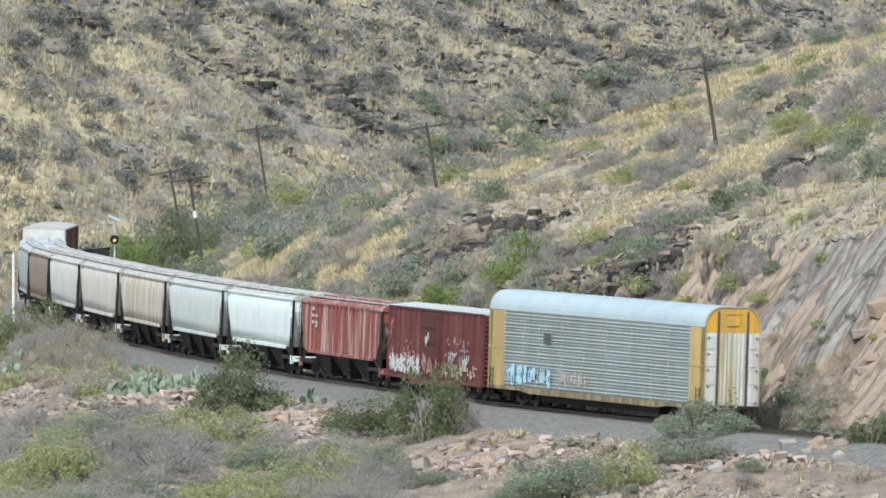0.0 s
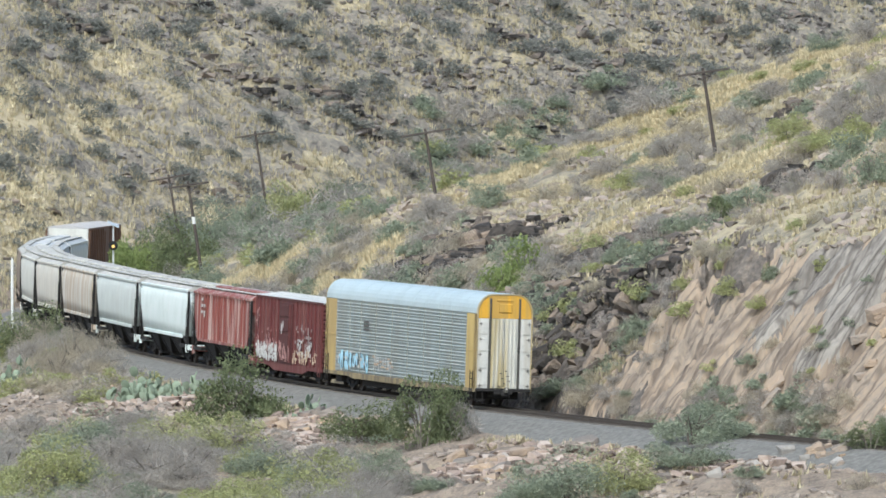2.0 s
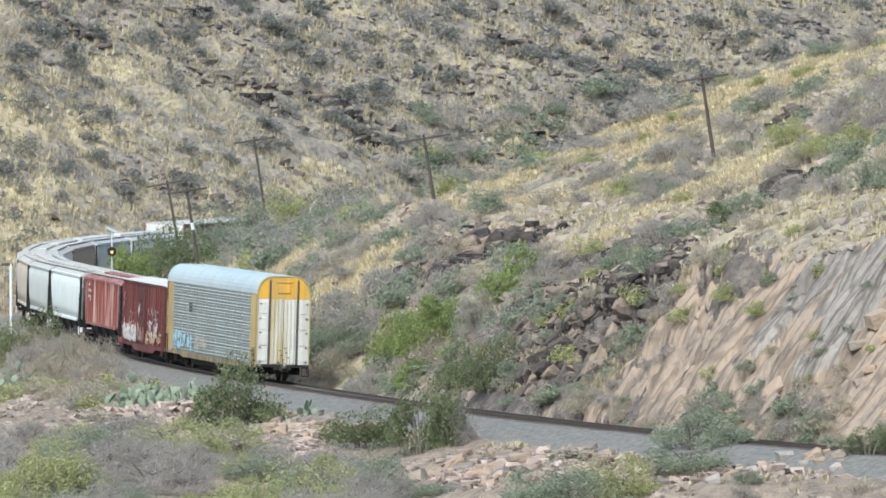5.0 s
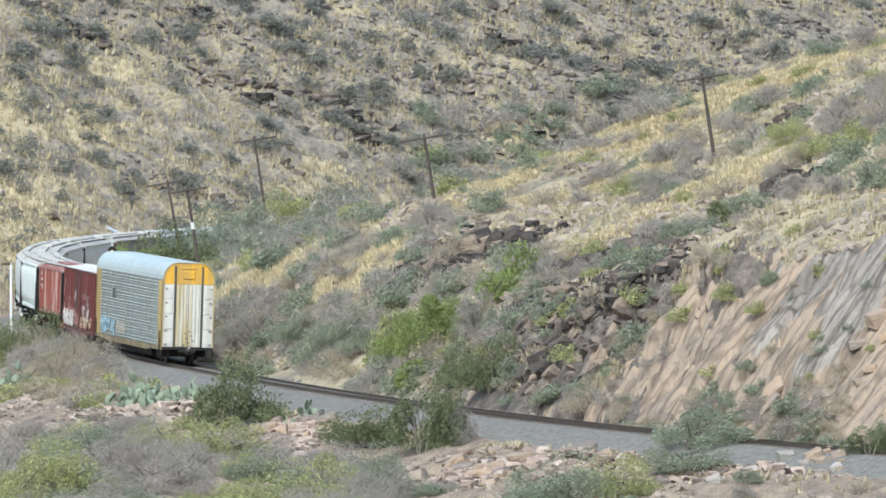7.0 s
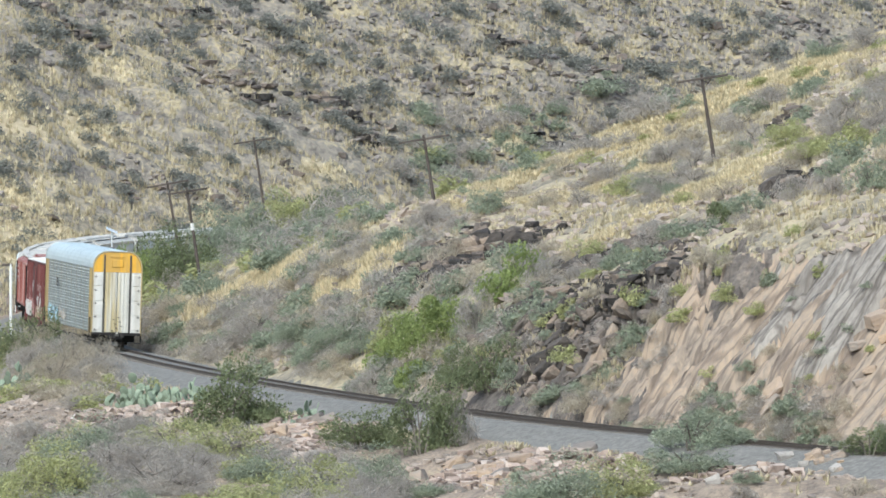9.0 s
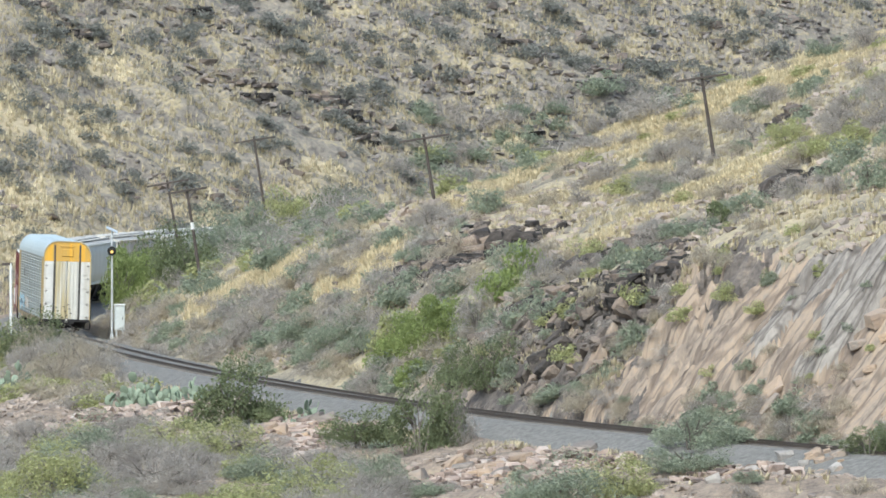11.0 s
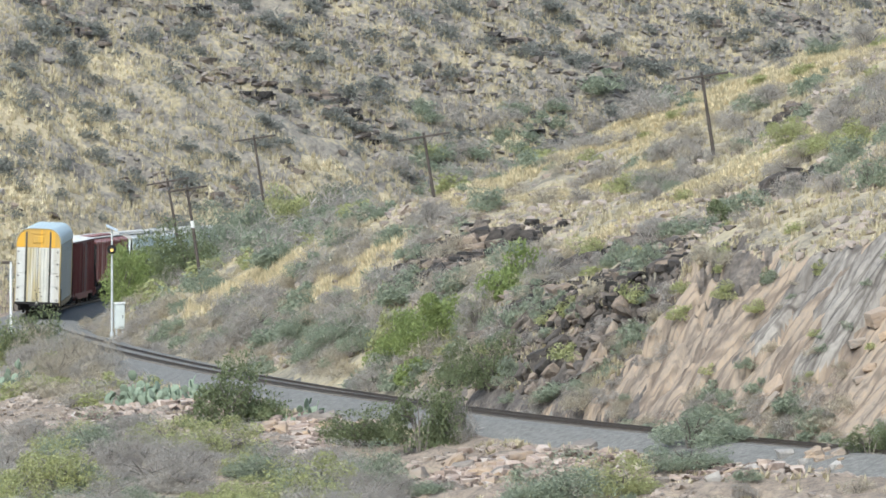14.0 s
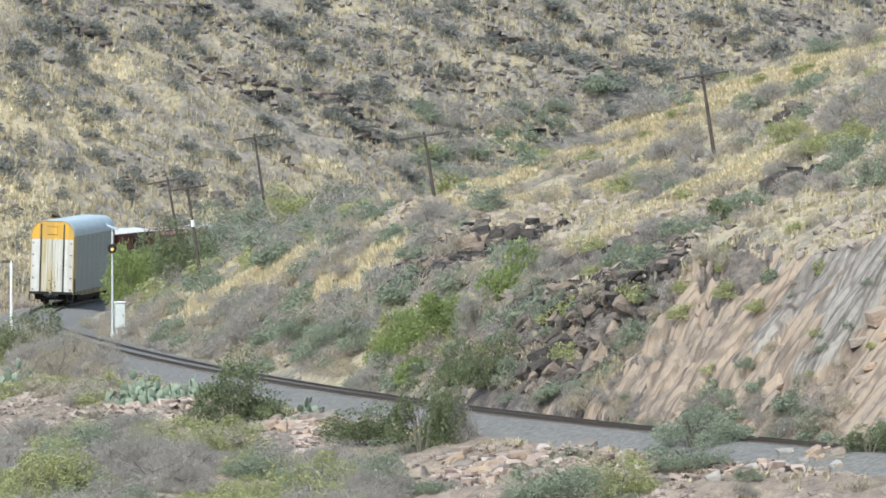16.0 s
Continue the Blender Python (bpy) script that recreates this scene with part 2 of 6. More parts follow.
def jointed(m, size, depth, rgb=(.07, .056, .047)):
    """Dark open joints between slabs that run along the fall line."""
    nt = m.node_tree
    N, Lk = nt.nodes, nt.links.new
    bs = N["Principled BSDF"]
    uv = N.new("ShaderNodeUVMap")
    uv.uv_map = "line"
    warp = N.new("ShaderNodeTexNoise")
    warp.inputs["Scale"].default_value, warp.inputs["Detail"].default_value = .8, 4
    Lk(uv.outputs[0], warp.inputs["Vector"])
    ad = N.new("ShaderNodeMixRGB")
    ad.blend_type, ad.inputs[0].default_value = "ADD", .35
    Lk(uv.outputs[0], ad.inputs[1])
    Lk(warp.outputs["Color"], ad.inputs[2])
    last, col = None, bs.inputs["Base Color"].links[0].from_socket
    for k, (sx, sy) in enumerate(size):
        mp = N.new("ShaderNodeMapping")
        mp.inputs["Scale"].default_value = (1 / sx, 1 / sy, 1)
        mp.inputs["Rotation"].default_value = (0, 0, -.25)
        Lk(ad.outputs[0], mp.inputs[0])
        vo = N.new("ShaderNodeTexVoronoi")
        vo.feature = "DISTANCE_TO_EDGE"
        vo.inputs["Scale"].default_value = 1.0
        Lk(mp.outputs[0], vo.inputs["Vector"])
        rp = N.new("ShaderNodeValToRGB")
        rp.color_ramp.elements[0].position, rp.color_ramp.elements[1].position = .012, .075
        rp.color_ramp.elements[0].color, rp.color_ramp.elements[1].color = (depth, depth, depth, 1), (0, 0, 0, 1)
        Lk(vo.outputs["Distance"], rp.inputs[0])
        mx = N.new("ShaderNodeMixRGB")
        Lk(rp.outputs[0], mx.inputs[0])
        Lk(col, mx.inputs[1])
        mx.inputs[2].default_value = (*rgb, 1)
        col = mx.outputs[0]
    Lk(col, bs.inputs["Base Color"])
    for b in [n for n in N if n.type == "BUMP"]:
        b.inputs["Distance"].default_value = .15
    return m


along_line(M["greyrock"], .6, .3, 4.0, 3.4)
along_line(M["cut"], .5, .32, 4.0, 3.4)
jointed(M["greyrock"], ((1.7, 7.0), (.8, 2.6)), .6)
jointed(M["cut"], ((2.3, 9.0), (1.0, 3.6)), .55, (.10, .075, .06))
M["ballast"] = mat("ballast", (.185, .178, .162), .95, (.55, 1.45), 3, 12, .7, dist=.06)
M["rail"] = mat("rail_steel", (.10, .082, .068), .5, metal=.3, fine=8)
M["tie"] = mat("weathered_tie", (.19, .17, .145), .95, obj=.4)
M["rock"] = mat("rock", (.28, .22, .18), .92, scale=.9, fine=6, bump=.7, island=.45,
                extra=[(.2, (.19, .165, .145)), (.5, (.33, .275, .23)), (.8, (.45, .375, .31))])
M["hillrock"] = mat("hillside_rock", (.27, .245, .22), .92, scale=.9, fine=6, bump=.7, island=.45,
                   extra=[(.2, (.11, .10, .095)), (.5, (.23, .207, .19)), (.8, (.36, .315, .275))])
M["crag"] = mat("dark_crag", (.14, .12, .1), .92, scale=.8, fine=4, bump=.9, dist=.15,
                extra=[(.25, (.05, .044, .04)), (.43, (.10, .087, .078)), (.55, (.165, .142, .122)), (.70, (.29, .235, .185))])
M["cragrock"] = mat("crag_boulder", (.14, .12, .1), .92, scale=.8, fine=4, bump=.9, obj=.7, dist=.15,
                   extra=[(.15, (.04, .035, .031)), (.45, (.105, .088, .075)), (.65, (.165, .135, .11)), (.9, (.29, .225, .17))])
M["darkrock"] = mat("dark_rock", (.12, .1, .09), .92, scale=.9, fine=5, bump=.8, island=.4,
                    extra=[(.2, (.08, .069, .06)), (.5, (.17, .142, .12)), (.8, (.31, .245, .19))])


def part(name, bm, material, parent=None, label="", kind="", m=None):
    me = bpy.data.meshes.new(name)
    bm.to_mesh(me)
    bm.free()
    for q in (material if isinstance(material, (list, tuple)) else [material]):
        me.materials.append(M[q] if isinstance(q, str) else q)
    ob = new(name, me)
    ob.parent = parent
    if m is not None:
        ob.matrix_basis = m
    return tagged(ob, label, "", "", kind)


def box(bm, x0, x1, y0, y1, z0, z1, bevel=0.0, mi=0):
    v = [bm.verts.new(p) for p in ((x0, y0, z0), (x1, y0, z0), (x1, y1, z0), (x0, y1, z0), (x0, y0, z1), (x1, y0, z1), (x1, y1, z1), (x0, y1, z1))]
    fs = [bm.faces.new([v[i] for i in q]) for q in ((0, 3, 2, 1), (4, 5, 6, 7), (0, 1, 5, 4), (1, 2, 6, 5), (2, 3, 7, 6), (3, 0, 4, 7))]
    for f in fs:
        f.material_index = mi
    if bevel:
        bmesh.ops.bevel(bm, geom=list({e for f in fs for e in f.edges}), offset=bevel, segments=1, affect="EDGES")
    return fs


def tube(bm, p, q, r0, r1=None, n=8):
    """A tapered round bar from p to q."""
    p, q = Vector(p), Vector(q)
    r1 = r0 if r1 is None else r1
    d = (q - p).normalized()
    a = d.orthogonal().normalized()
    b = d.cross(a)
    rings = [[bm.verts.new(c + (a * math.cos(t) + b * math.sin(t)) * r) for t in (2 * math.pi * i / n for i in range(n))] for c, r in ((p, r0), (q, r1))]
    for i in range(n):
        bm.faces.new((rings[0][i], rings[0][(i + 1) % n], rings[1][(i + 1) % n], rings[1][i]))
    bm.faces.new(rings[0][::-1])
    bm.faces.new(rings[1])


def loft(bm, sections, caps=True, closed=True):
    """Skins rows of points."""
    rows = [[bm.verts.new(p) for p in sec] for sec in sections]
    k = len(rows[0])
    for a, b in zip(rows, rows[1:]):
        for i in range(k if closed else k - 1):
            j = (i + 1) % k
            bm.faces.new((a[i], a[j], b[j], b[i]))
    if caps and closed:
        bm.faces.new(rows[0][::-1])
        bm.faces.new(rows[-1])
    return rows


def thing(name, label, category, group="", m=None):
    ob = new(name)
    if m is not None:
        ob.matrix_basis = m
    return tagged(ob, label, category, group)


# ---- the land: one sheet to the horizon ----
def lines(stops):
    out = []
    for (a, b, d) in stops:
        out += list(np.arange(a, b - 1e-6, d))
    return np.array(out + [stops[-1][1]])


gx = np.concatenate([[-4000, -1500, -600, -250, -120, -70], lines([(-44, -4, .45), (-4, 29, .19), (29, 46, .4)]), [56, 75, 110, 200, 500, 1500, 4000]])
gy = np.concatenate([[-4000, -1500, -500, -150, 0, 60, 130, 200, 270, 340, 400, 440, 470], lines([(490, 545, 1.0), (545, 566, .3), (566, 645, .18), (645, 680, .28), (680, 800, .6), (800, 900, 1.2), (900, 1045, .6), (1045, 1095, .8), (1095, 1120, 3)]),
                     [1150, 1250, 1500, 2500, 4500]])
GX, GY = np.meshgrid(gx, gy)
LZ, LS, LN, LR = ground_z(GX.ravel(), GY.ravel())
LZ = np.minimum(LZ, 60 + 0.02 * np.abs(LZ))
me = bpy.data.meshes.new("ground")
nx, ny = len(gx), len(gy)
vid = np.arange(nx * ny).reshape(ny, nx)
quads = np.stack([vid[:-1, :-1], vid[:-1, 1:], vid[1:, 1:], vid[1:, :-1]], -1).reshape(-1, 4)
me.vertices.add(nx * ny)
me.vertices.foreach_set("co", np.stack([GX.ravel(), GY.ravel(), LZ], 1).ravel())
me.loops.add(quads.size)
me.loops.foreach_set("vertex_index", quads.ravel())
me.polygons.add(len(quads))
me.polygons.foreach_set("loop_start", np.arange(0, quads.size, 4))
qx, qy = GX.ravel()[quads].mean(1), GY.ravel()[quads].mean(1)
LNUM = np.where(LR > 2, LR - 1, LR) / 10
LR = np.where(LR > 2, 1.0, LR)
qn, qr, qs = LN[quads].mean(1), LR[quads].mean(1), LS[quads].mean(1)
qc = LNUM[quads[:, 0]]
wob = fbm(qx, qy, 3, 3, 91)
mi = np.where((qn < -4.2) & (qn > -24), 3, 0)
mi = np.where((qn < -8) & (qy - 955 - np.where(qx < 0, 1.6, 1.0) * qx > 25 + 30 * wob), 1, mi)
mi = np.where((qr + wob * .5 > .42), 2, mi)
mi = np.where((mi == 2) & (((qc > 1.0) & (qc < 1.8 + .9 * wob - .03 * np.clip(9 - qn, 0, 6)))), 5, mi)
STRAW = ((-33.0, 930, 4.6, 11), (-28.0, 957, 3.6, 5), (-19, 948, 2.2, 5), (5.6, 1003, 2.2, 5), (-36, 950, 3.2, 6), (-27.5, 975, 2.2, 4), (-9, 973, 2.0, 3))
for x0, y0, sx, sy in STRAW:
    mi = np.where(((qx - x0) / sx) ** 2 + ((qy - y0) / sy) ** 2 + 2.4 * wob < .8, 7, mi)
mi = np.where((qn > -4.3 + wob * .9) & (qn < 3.4 + wob * .5), 4, mi)
me.polygons.foreach_set("material_index", mi.astype(np.int32))
for q in ("soil", "stony", "cut", "bank", "ballast", "crag", "greyrock", "straw_turf"):
    me.materials.append(M[q])
mi = np.where((mi == 2) & (qc < 1) & (qn + 9 * wob + 12 * (qc - .5) > 9.5), 6, mi)
me.polygons.foreach_set("material_index", mi.astype(np.int32))
sharp = me.attributes.new("sharp_face", "BOOLEAN", "FACE")
sharp.data.foreach_set("value", (mi == 5).astype(bool))
uvl = me.uv_layers.new(name="line")
uvl.data.foreach_set("uv", np.stack([LS[quads.ravel()], LN[quads.ravel()]], 1).ravel())
me.update(calc_edges=True)
me.validate()
ground = tagged(new("ground", me), "dry stony desert hillsides with a pink rock cutting", "ground", kind="structure")


# ---- railway track ----
def track_section(name, prof, off, s0, s1, material, step=2.0):
    """Sweeps a closed profile along the line."""
    bm = bmesh.new()
    secs = []
    s = s0
    while s <= s1:
        m = car_pose(s, .5)
        secs.append([m @ Vector((off + px, 0, pz)) for px, pz in prof])
        s += step
    loft(bm, secs)
    return part(name, bm, material, track)


track = tagged(new("railway_track"), "single curving railway track on grey stone ballast", "railway", kind="structure")
RAIL = [(-.07, -.17), (.07, -.17), (.07, -.15), (.012, -.13), (.012, -.05), (.036, -.035), (.036, 0), (-.036, 0), (-.036, -.035), (-.012, -.05), (-.012, -.13), (-.07, -.15)]
for off in (-.7535, .7535):
    track_section("rail", RAIL, off, -70, 690, "rail")


# ---- paints ----
M["galv"] = streaked("galvanised_steel", (.365, .412, .408), (.32, .31, .27), .4, .5, .15, 1.2, .6)
M["galv_roof"] = mat("roof_steel", (.50, .585, .61), .45, (.84, 1.08), .5, 6, .08, .1)
M["yellow"] = streaked("yellow_paint", (.50, .40, .20), (.38, .31, .2), .6, .6, 0, 1.5, .58)
M["post"] = streaked("pale_yellow_paint", (.42, .405, .335), (.38, .36, .31), .5, .6, 0, 1.5, .58)
M["ochre"] = streaked("ochre_paint", (.56, .41, .15), (.38, .27, .13), .6, .6, 0, 1.5, .58)
M["grimy_yellow"] = streaked("grimy_ochre_paint", (.33, .26, .14), (.12, .10, .08), .75, .7, 0, 1.8, .56)
M["gold"] = streaked("golden_yellow_paint", (.74, .41, .045), (.5, .32, .09), .75, .55, 0, 3.0, .56)
M["white"] = streaked("dirty_white_paint", (.64, .63, .585), (.42, .37, .28), .5, .55, 0, 2.4, .62)
M["stained"] = streaked("stained_white_paint", (.63, .615, .55), (.47, .38, .18), .8, .6, 0, 2.2, .58)
M["seam"] = mat("dark_gap", (.10, .095, .085), .8)
M["hinge"] = mat("grey_hinge", (.22, .21, .19), .7)
# near-black for grime, and for shade beneath the cars put into the colour
M["under"] = mat("grime_and_shade_black", (.022, .02, .019), .9, (.6, 1.6), 2, 12, .3)
M["wheel"] = mat("wheel_steel", (.10, .085, .075), .55, metal=.5)
M["maroon"] = streaked("maroon_paint", (.14, .036, .034), (.22, .11, .095), .45, .65, 0, 2.2, .6)
M["maroon_dark"] = streaked("maroon_door_paint", (.095, .026, .025), (.07, .035, .03), .5, .65, 0, 2.2, .6)
M["oxide"] = streaked("oxide_red_paint", (.25, .075, .06), (.55, .44, .40), .75, .65, 0, 4.5, .63)
M["brown"] = streaked("brown_paint", (.15, .075, .045), (.2, .13, .09), .5, .65, 0, 2.0, .6)
M["boxroof"] = mat("pale_metal_roof", (.62, .62, .60), .5, (.85, 1.1), .6, 8, .1, .2)
M["dull_roof"] = mat("dull_metal_roof", (.47, .455, .45), .6, (.85, 1.1), .6, 8, .1, .1)
M["mint"] = streaked("pale_mint_paint", (.78, .86, .83), (.62, .66, .62), .12, .5, 0, 1.5, .66)
M["palegrey"] = streaked("pale_grey_paint", (.62, .66, .63), (.50, .49, .45), .25, .55, 0, 1.3, .62, 3)
M["rusty"] = streaked("rust_streaked_grey_paint", (.62, .59, .53), (.45, .31, .18), .6, .7, 0, 1.1, .57, 5)
M["cream"] = streaked("cream_paint", (.66, .63, .56), (.50, .44, .36), .25, .6, 0, 1.2, .62, 8)
M["ivory"] = streaked("ivory_paint", (.66, .66, .61), (.50, .46, .40), .25, .6, 0, 1.4, .6, 11)
M["tan"] = streaked("tan_brown_paint", (.30, .24, .19), (.22, .16, .11), .5, .65, 0, 1.4, .6, 2)
M["bluegrey"] = streaked("blue_grey_paint", (.44, .48, .50), (.32, .30, .27), .5, .6, 0, 1.4, .6, 7)
M["grime_roof"] = mat("dusty_hopper_roof", (.50, .485, .445), .65, (.7, 1.25), .9, 6, .2)
M["spray_blue"] = mat("pale_blue_spray_paint", (.42, .68, .80), .6, (.8, 1.1), 3, 12, .05)
M["spray_white"] = mat("white_spray_paint", (.60, .59, .565), .6, (.75, 1.1), 3, 12, .05)
M["spray_grey"] = mat("faded_grey_spray_paint", (.33, .27, .26), .65, (.7, 1.3), 3, 12, .05)
M["spray_rose"] = mat("faded_rose_spray_paint", (.42, .24, .22), .65, (.7, 1.3), 3, 12, .05)
M["spray_dark"] = mat("dark_spray_paint", (.07, .09, .13), .6)
M["spray_tan"] = mat("tan_spray_paint", (.55, .42, .30), .6)


# ---- running gear ----
def truck(parent, y, wb=1.75):
    """Two-axle truck with side frames, bolster and wheelsets."""
    bm = bmesh.new()
    for x in (-1.0, 1.0):
        for sy in (-1, 1):
            box(bm, x - .09, x + .09, y + sy * wb / 2 - .17, y + sy * wb / 2 + .17, .34, .64, .03)
        secs = [[(x + a, y + b, c + d) for a, d in ((-.07, -.09), (.07, -.09), (.07, .09), (-.07, .09))] for b, c in ((-wb / 2, .6), (-.4, .66), (0, .68), (.4, .66), (wb / 2, .6))]
        loft(bm, secs)
        secs = [[(x + a, y + b, c + d) for a, d in ((-.07, -.07), (.07, -.07), (.07, .07), (-.07, .07))] for b, c in ((-wb / 2 + .1, .48), (-.38, .25), (.38, .25), (wb / 2 - .1, .48))]
        loft(bm, secs)
        for k in (-.2, 0, .2):
            tube(bm, (x, y + k, .26), (x, y + k, .62), .08, n=6)
    box(bm, -1.0, 1.0, y - .2, y + .2, .52, .8, .03)
    t = part("truck", bm, "under", parent)
    for sy in (-1, 1):
        for x in (-.7535, .7535):
            bm = bmesh.new()
            sg = 1 if x > 0 else -1
            tube(bm, (x - .06, y + sy * wb / 2, .43), (x + .06, y + sy * wb / 2, .43), .43, n=20)
            tube(bm, (x - sg * .1, y + sy * wb / 2, .43), (x - sg * .06, y + sy * wb / 2, .43), .455, n=20)
            part("wheel", bm, "wheel", t)
        bm = bmesh.new()
        tube(bm, (-.75, y + sy * wb / 2, .43), (.75, y + sy * wb / 2, .43), .08, n=8)
        part("axle", bm, "wheel", t)


def coupler(parent, y, sg):
    bm = bmesh.new()
    box(bm, -.12, .12, min(y, y + sg * .42), max(y, y + sg * .42), .76, .98, .03)
    box(bm, -.2, .2, min(y + sg * .3, y + sg * .5), max(y + sg * .3, y + sg * .5), .70, 1.02, .05)
    part("coupler", bm, "under", parent)
    bm = bmesh.new()
    pts = [Vector((.3, y, .8)), Vector((.33, y + sg * .2, .5)), Vector((.25, y + sg * .42, .38))]
    for a, b in zip(pts, pts[1:]):
        tube(bm, a, b, .025, n=6)
    part("brake_hose", bm, "under", parent)


def ladder(parent, x, y, z0, z1, w, material, axis="y", rungs=7, label=""):
    """Grab-iron ladder; axis is the way the rungs run."""
    bm = bmesh.new()
    for k in (-w / 2, w / 2):
        p = (x, y + k) if axis == "y" else (x + k, y)
        tube(bm, (*p, z0), (*p, z1), .02, n=6)
    for i in range(rungs):
        z = z0 + (z1 - z0) * (i + .5) / rungs
        if axis == "y":
            tube(bm, (x, y - w / 2, z), (x, y + w / 2, z), .018, n=6)
        else:
            tube(bm, (x - w / 2, y, z), (x + w / 2, y, z), .018, n=6)
    return part("ladder", bm, material, parent, label)


def blobs(parent, name, material, side, rects, seed, x, label):
    """Spray paint on a side: rounded strokes, each a thin skewed bar."""
    rnd = random.Random(seed)
    bm = bmesh.new()
    for k, (y0, y1, z0, z1) in enumerate(rects):
        sk = rnd.uniform(-.12, .12)
        ring = []
        for i in range(12):
            a = 2 * math.pi * i / 12
            q = rnd.uniform(.75, 1.12)
            cy, cz = math.copysign(abs(math.cos(a)) ** .6, math.cos(a)), math.copysign(abs(math.sin(a)) ** .6, math.sin(a))
            yy, zz = (y0 + y1) / 2 + cy * (y1 - y0) / 2 * q, (z0 + z1) / 2 + cz * (z1 - z0) / 2 * q
            ring.append((yy + sk * (zz - z0), zz))
        t = .008 + .0004 * k
        loft(bm, [[(side * x, a, b) for a, b in ring], [(side * (x + t), a, b) for a, b in ring]])
    bmesh.ops.recalc_face_normals(bm, faces=bm.faces)
    part(name, bm, material, parent, label, "stuff")


def settle(car):
    """Lets the body down onto its trucks."""
    for q in car.children:
        if not q.name.startswith("truck"):
            q.location.z -= .11
    return car


# ---- autorack ----
AR_L, AR_W, AR_T = 27.6, 1.50, 5.98
BAYS = [.074, .163, .237, .34, .447, .552, .658, .761, .838, .932]


def arch(w, zb, top, n=7):
    """Outline of an autorack end: straight sides, rounded shoulders, flat crown."""
    pts = [(-w, zb)]
    sh, r = top - .98, .98
    for i in range(n + 1):
        a = math.pi / 2 * i / n
        pts.append((-w + .86 * (1 - math.cos(a)), sh + r * math.sin(a) * (1 - .0 * i)))
    return pts + [(-x, z) for x, z in pts[::-1]]


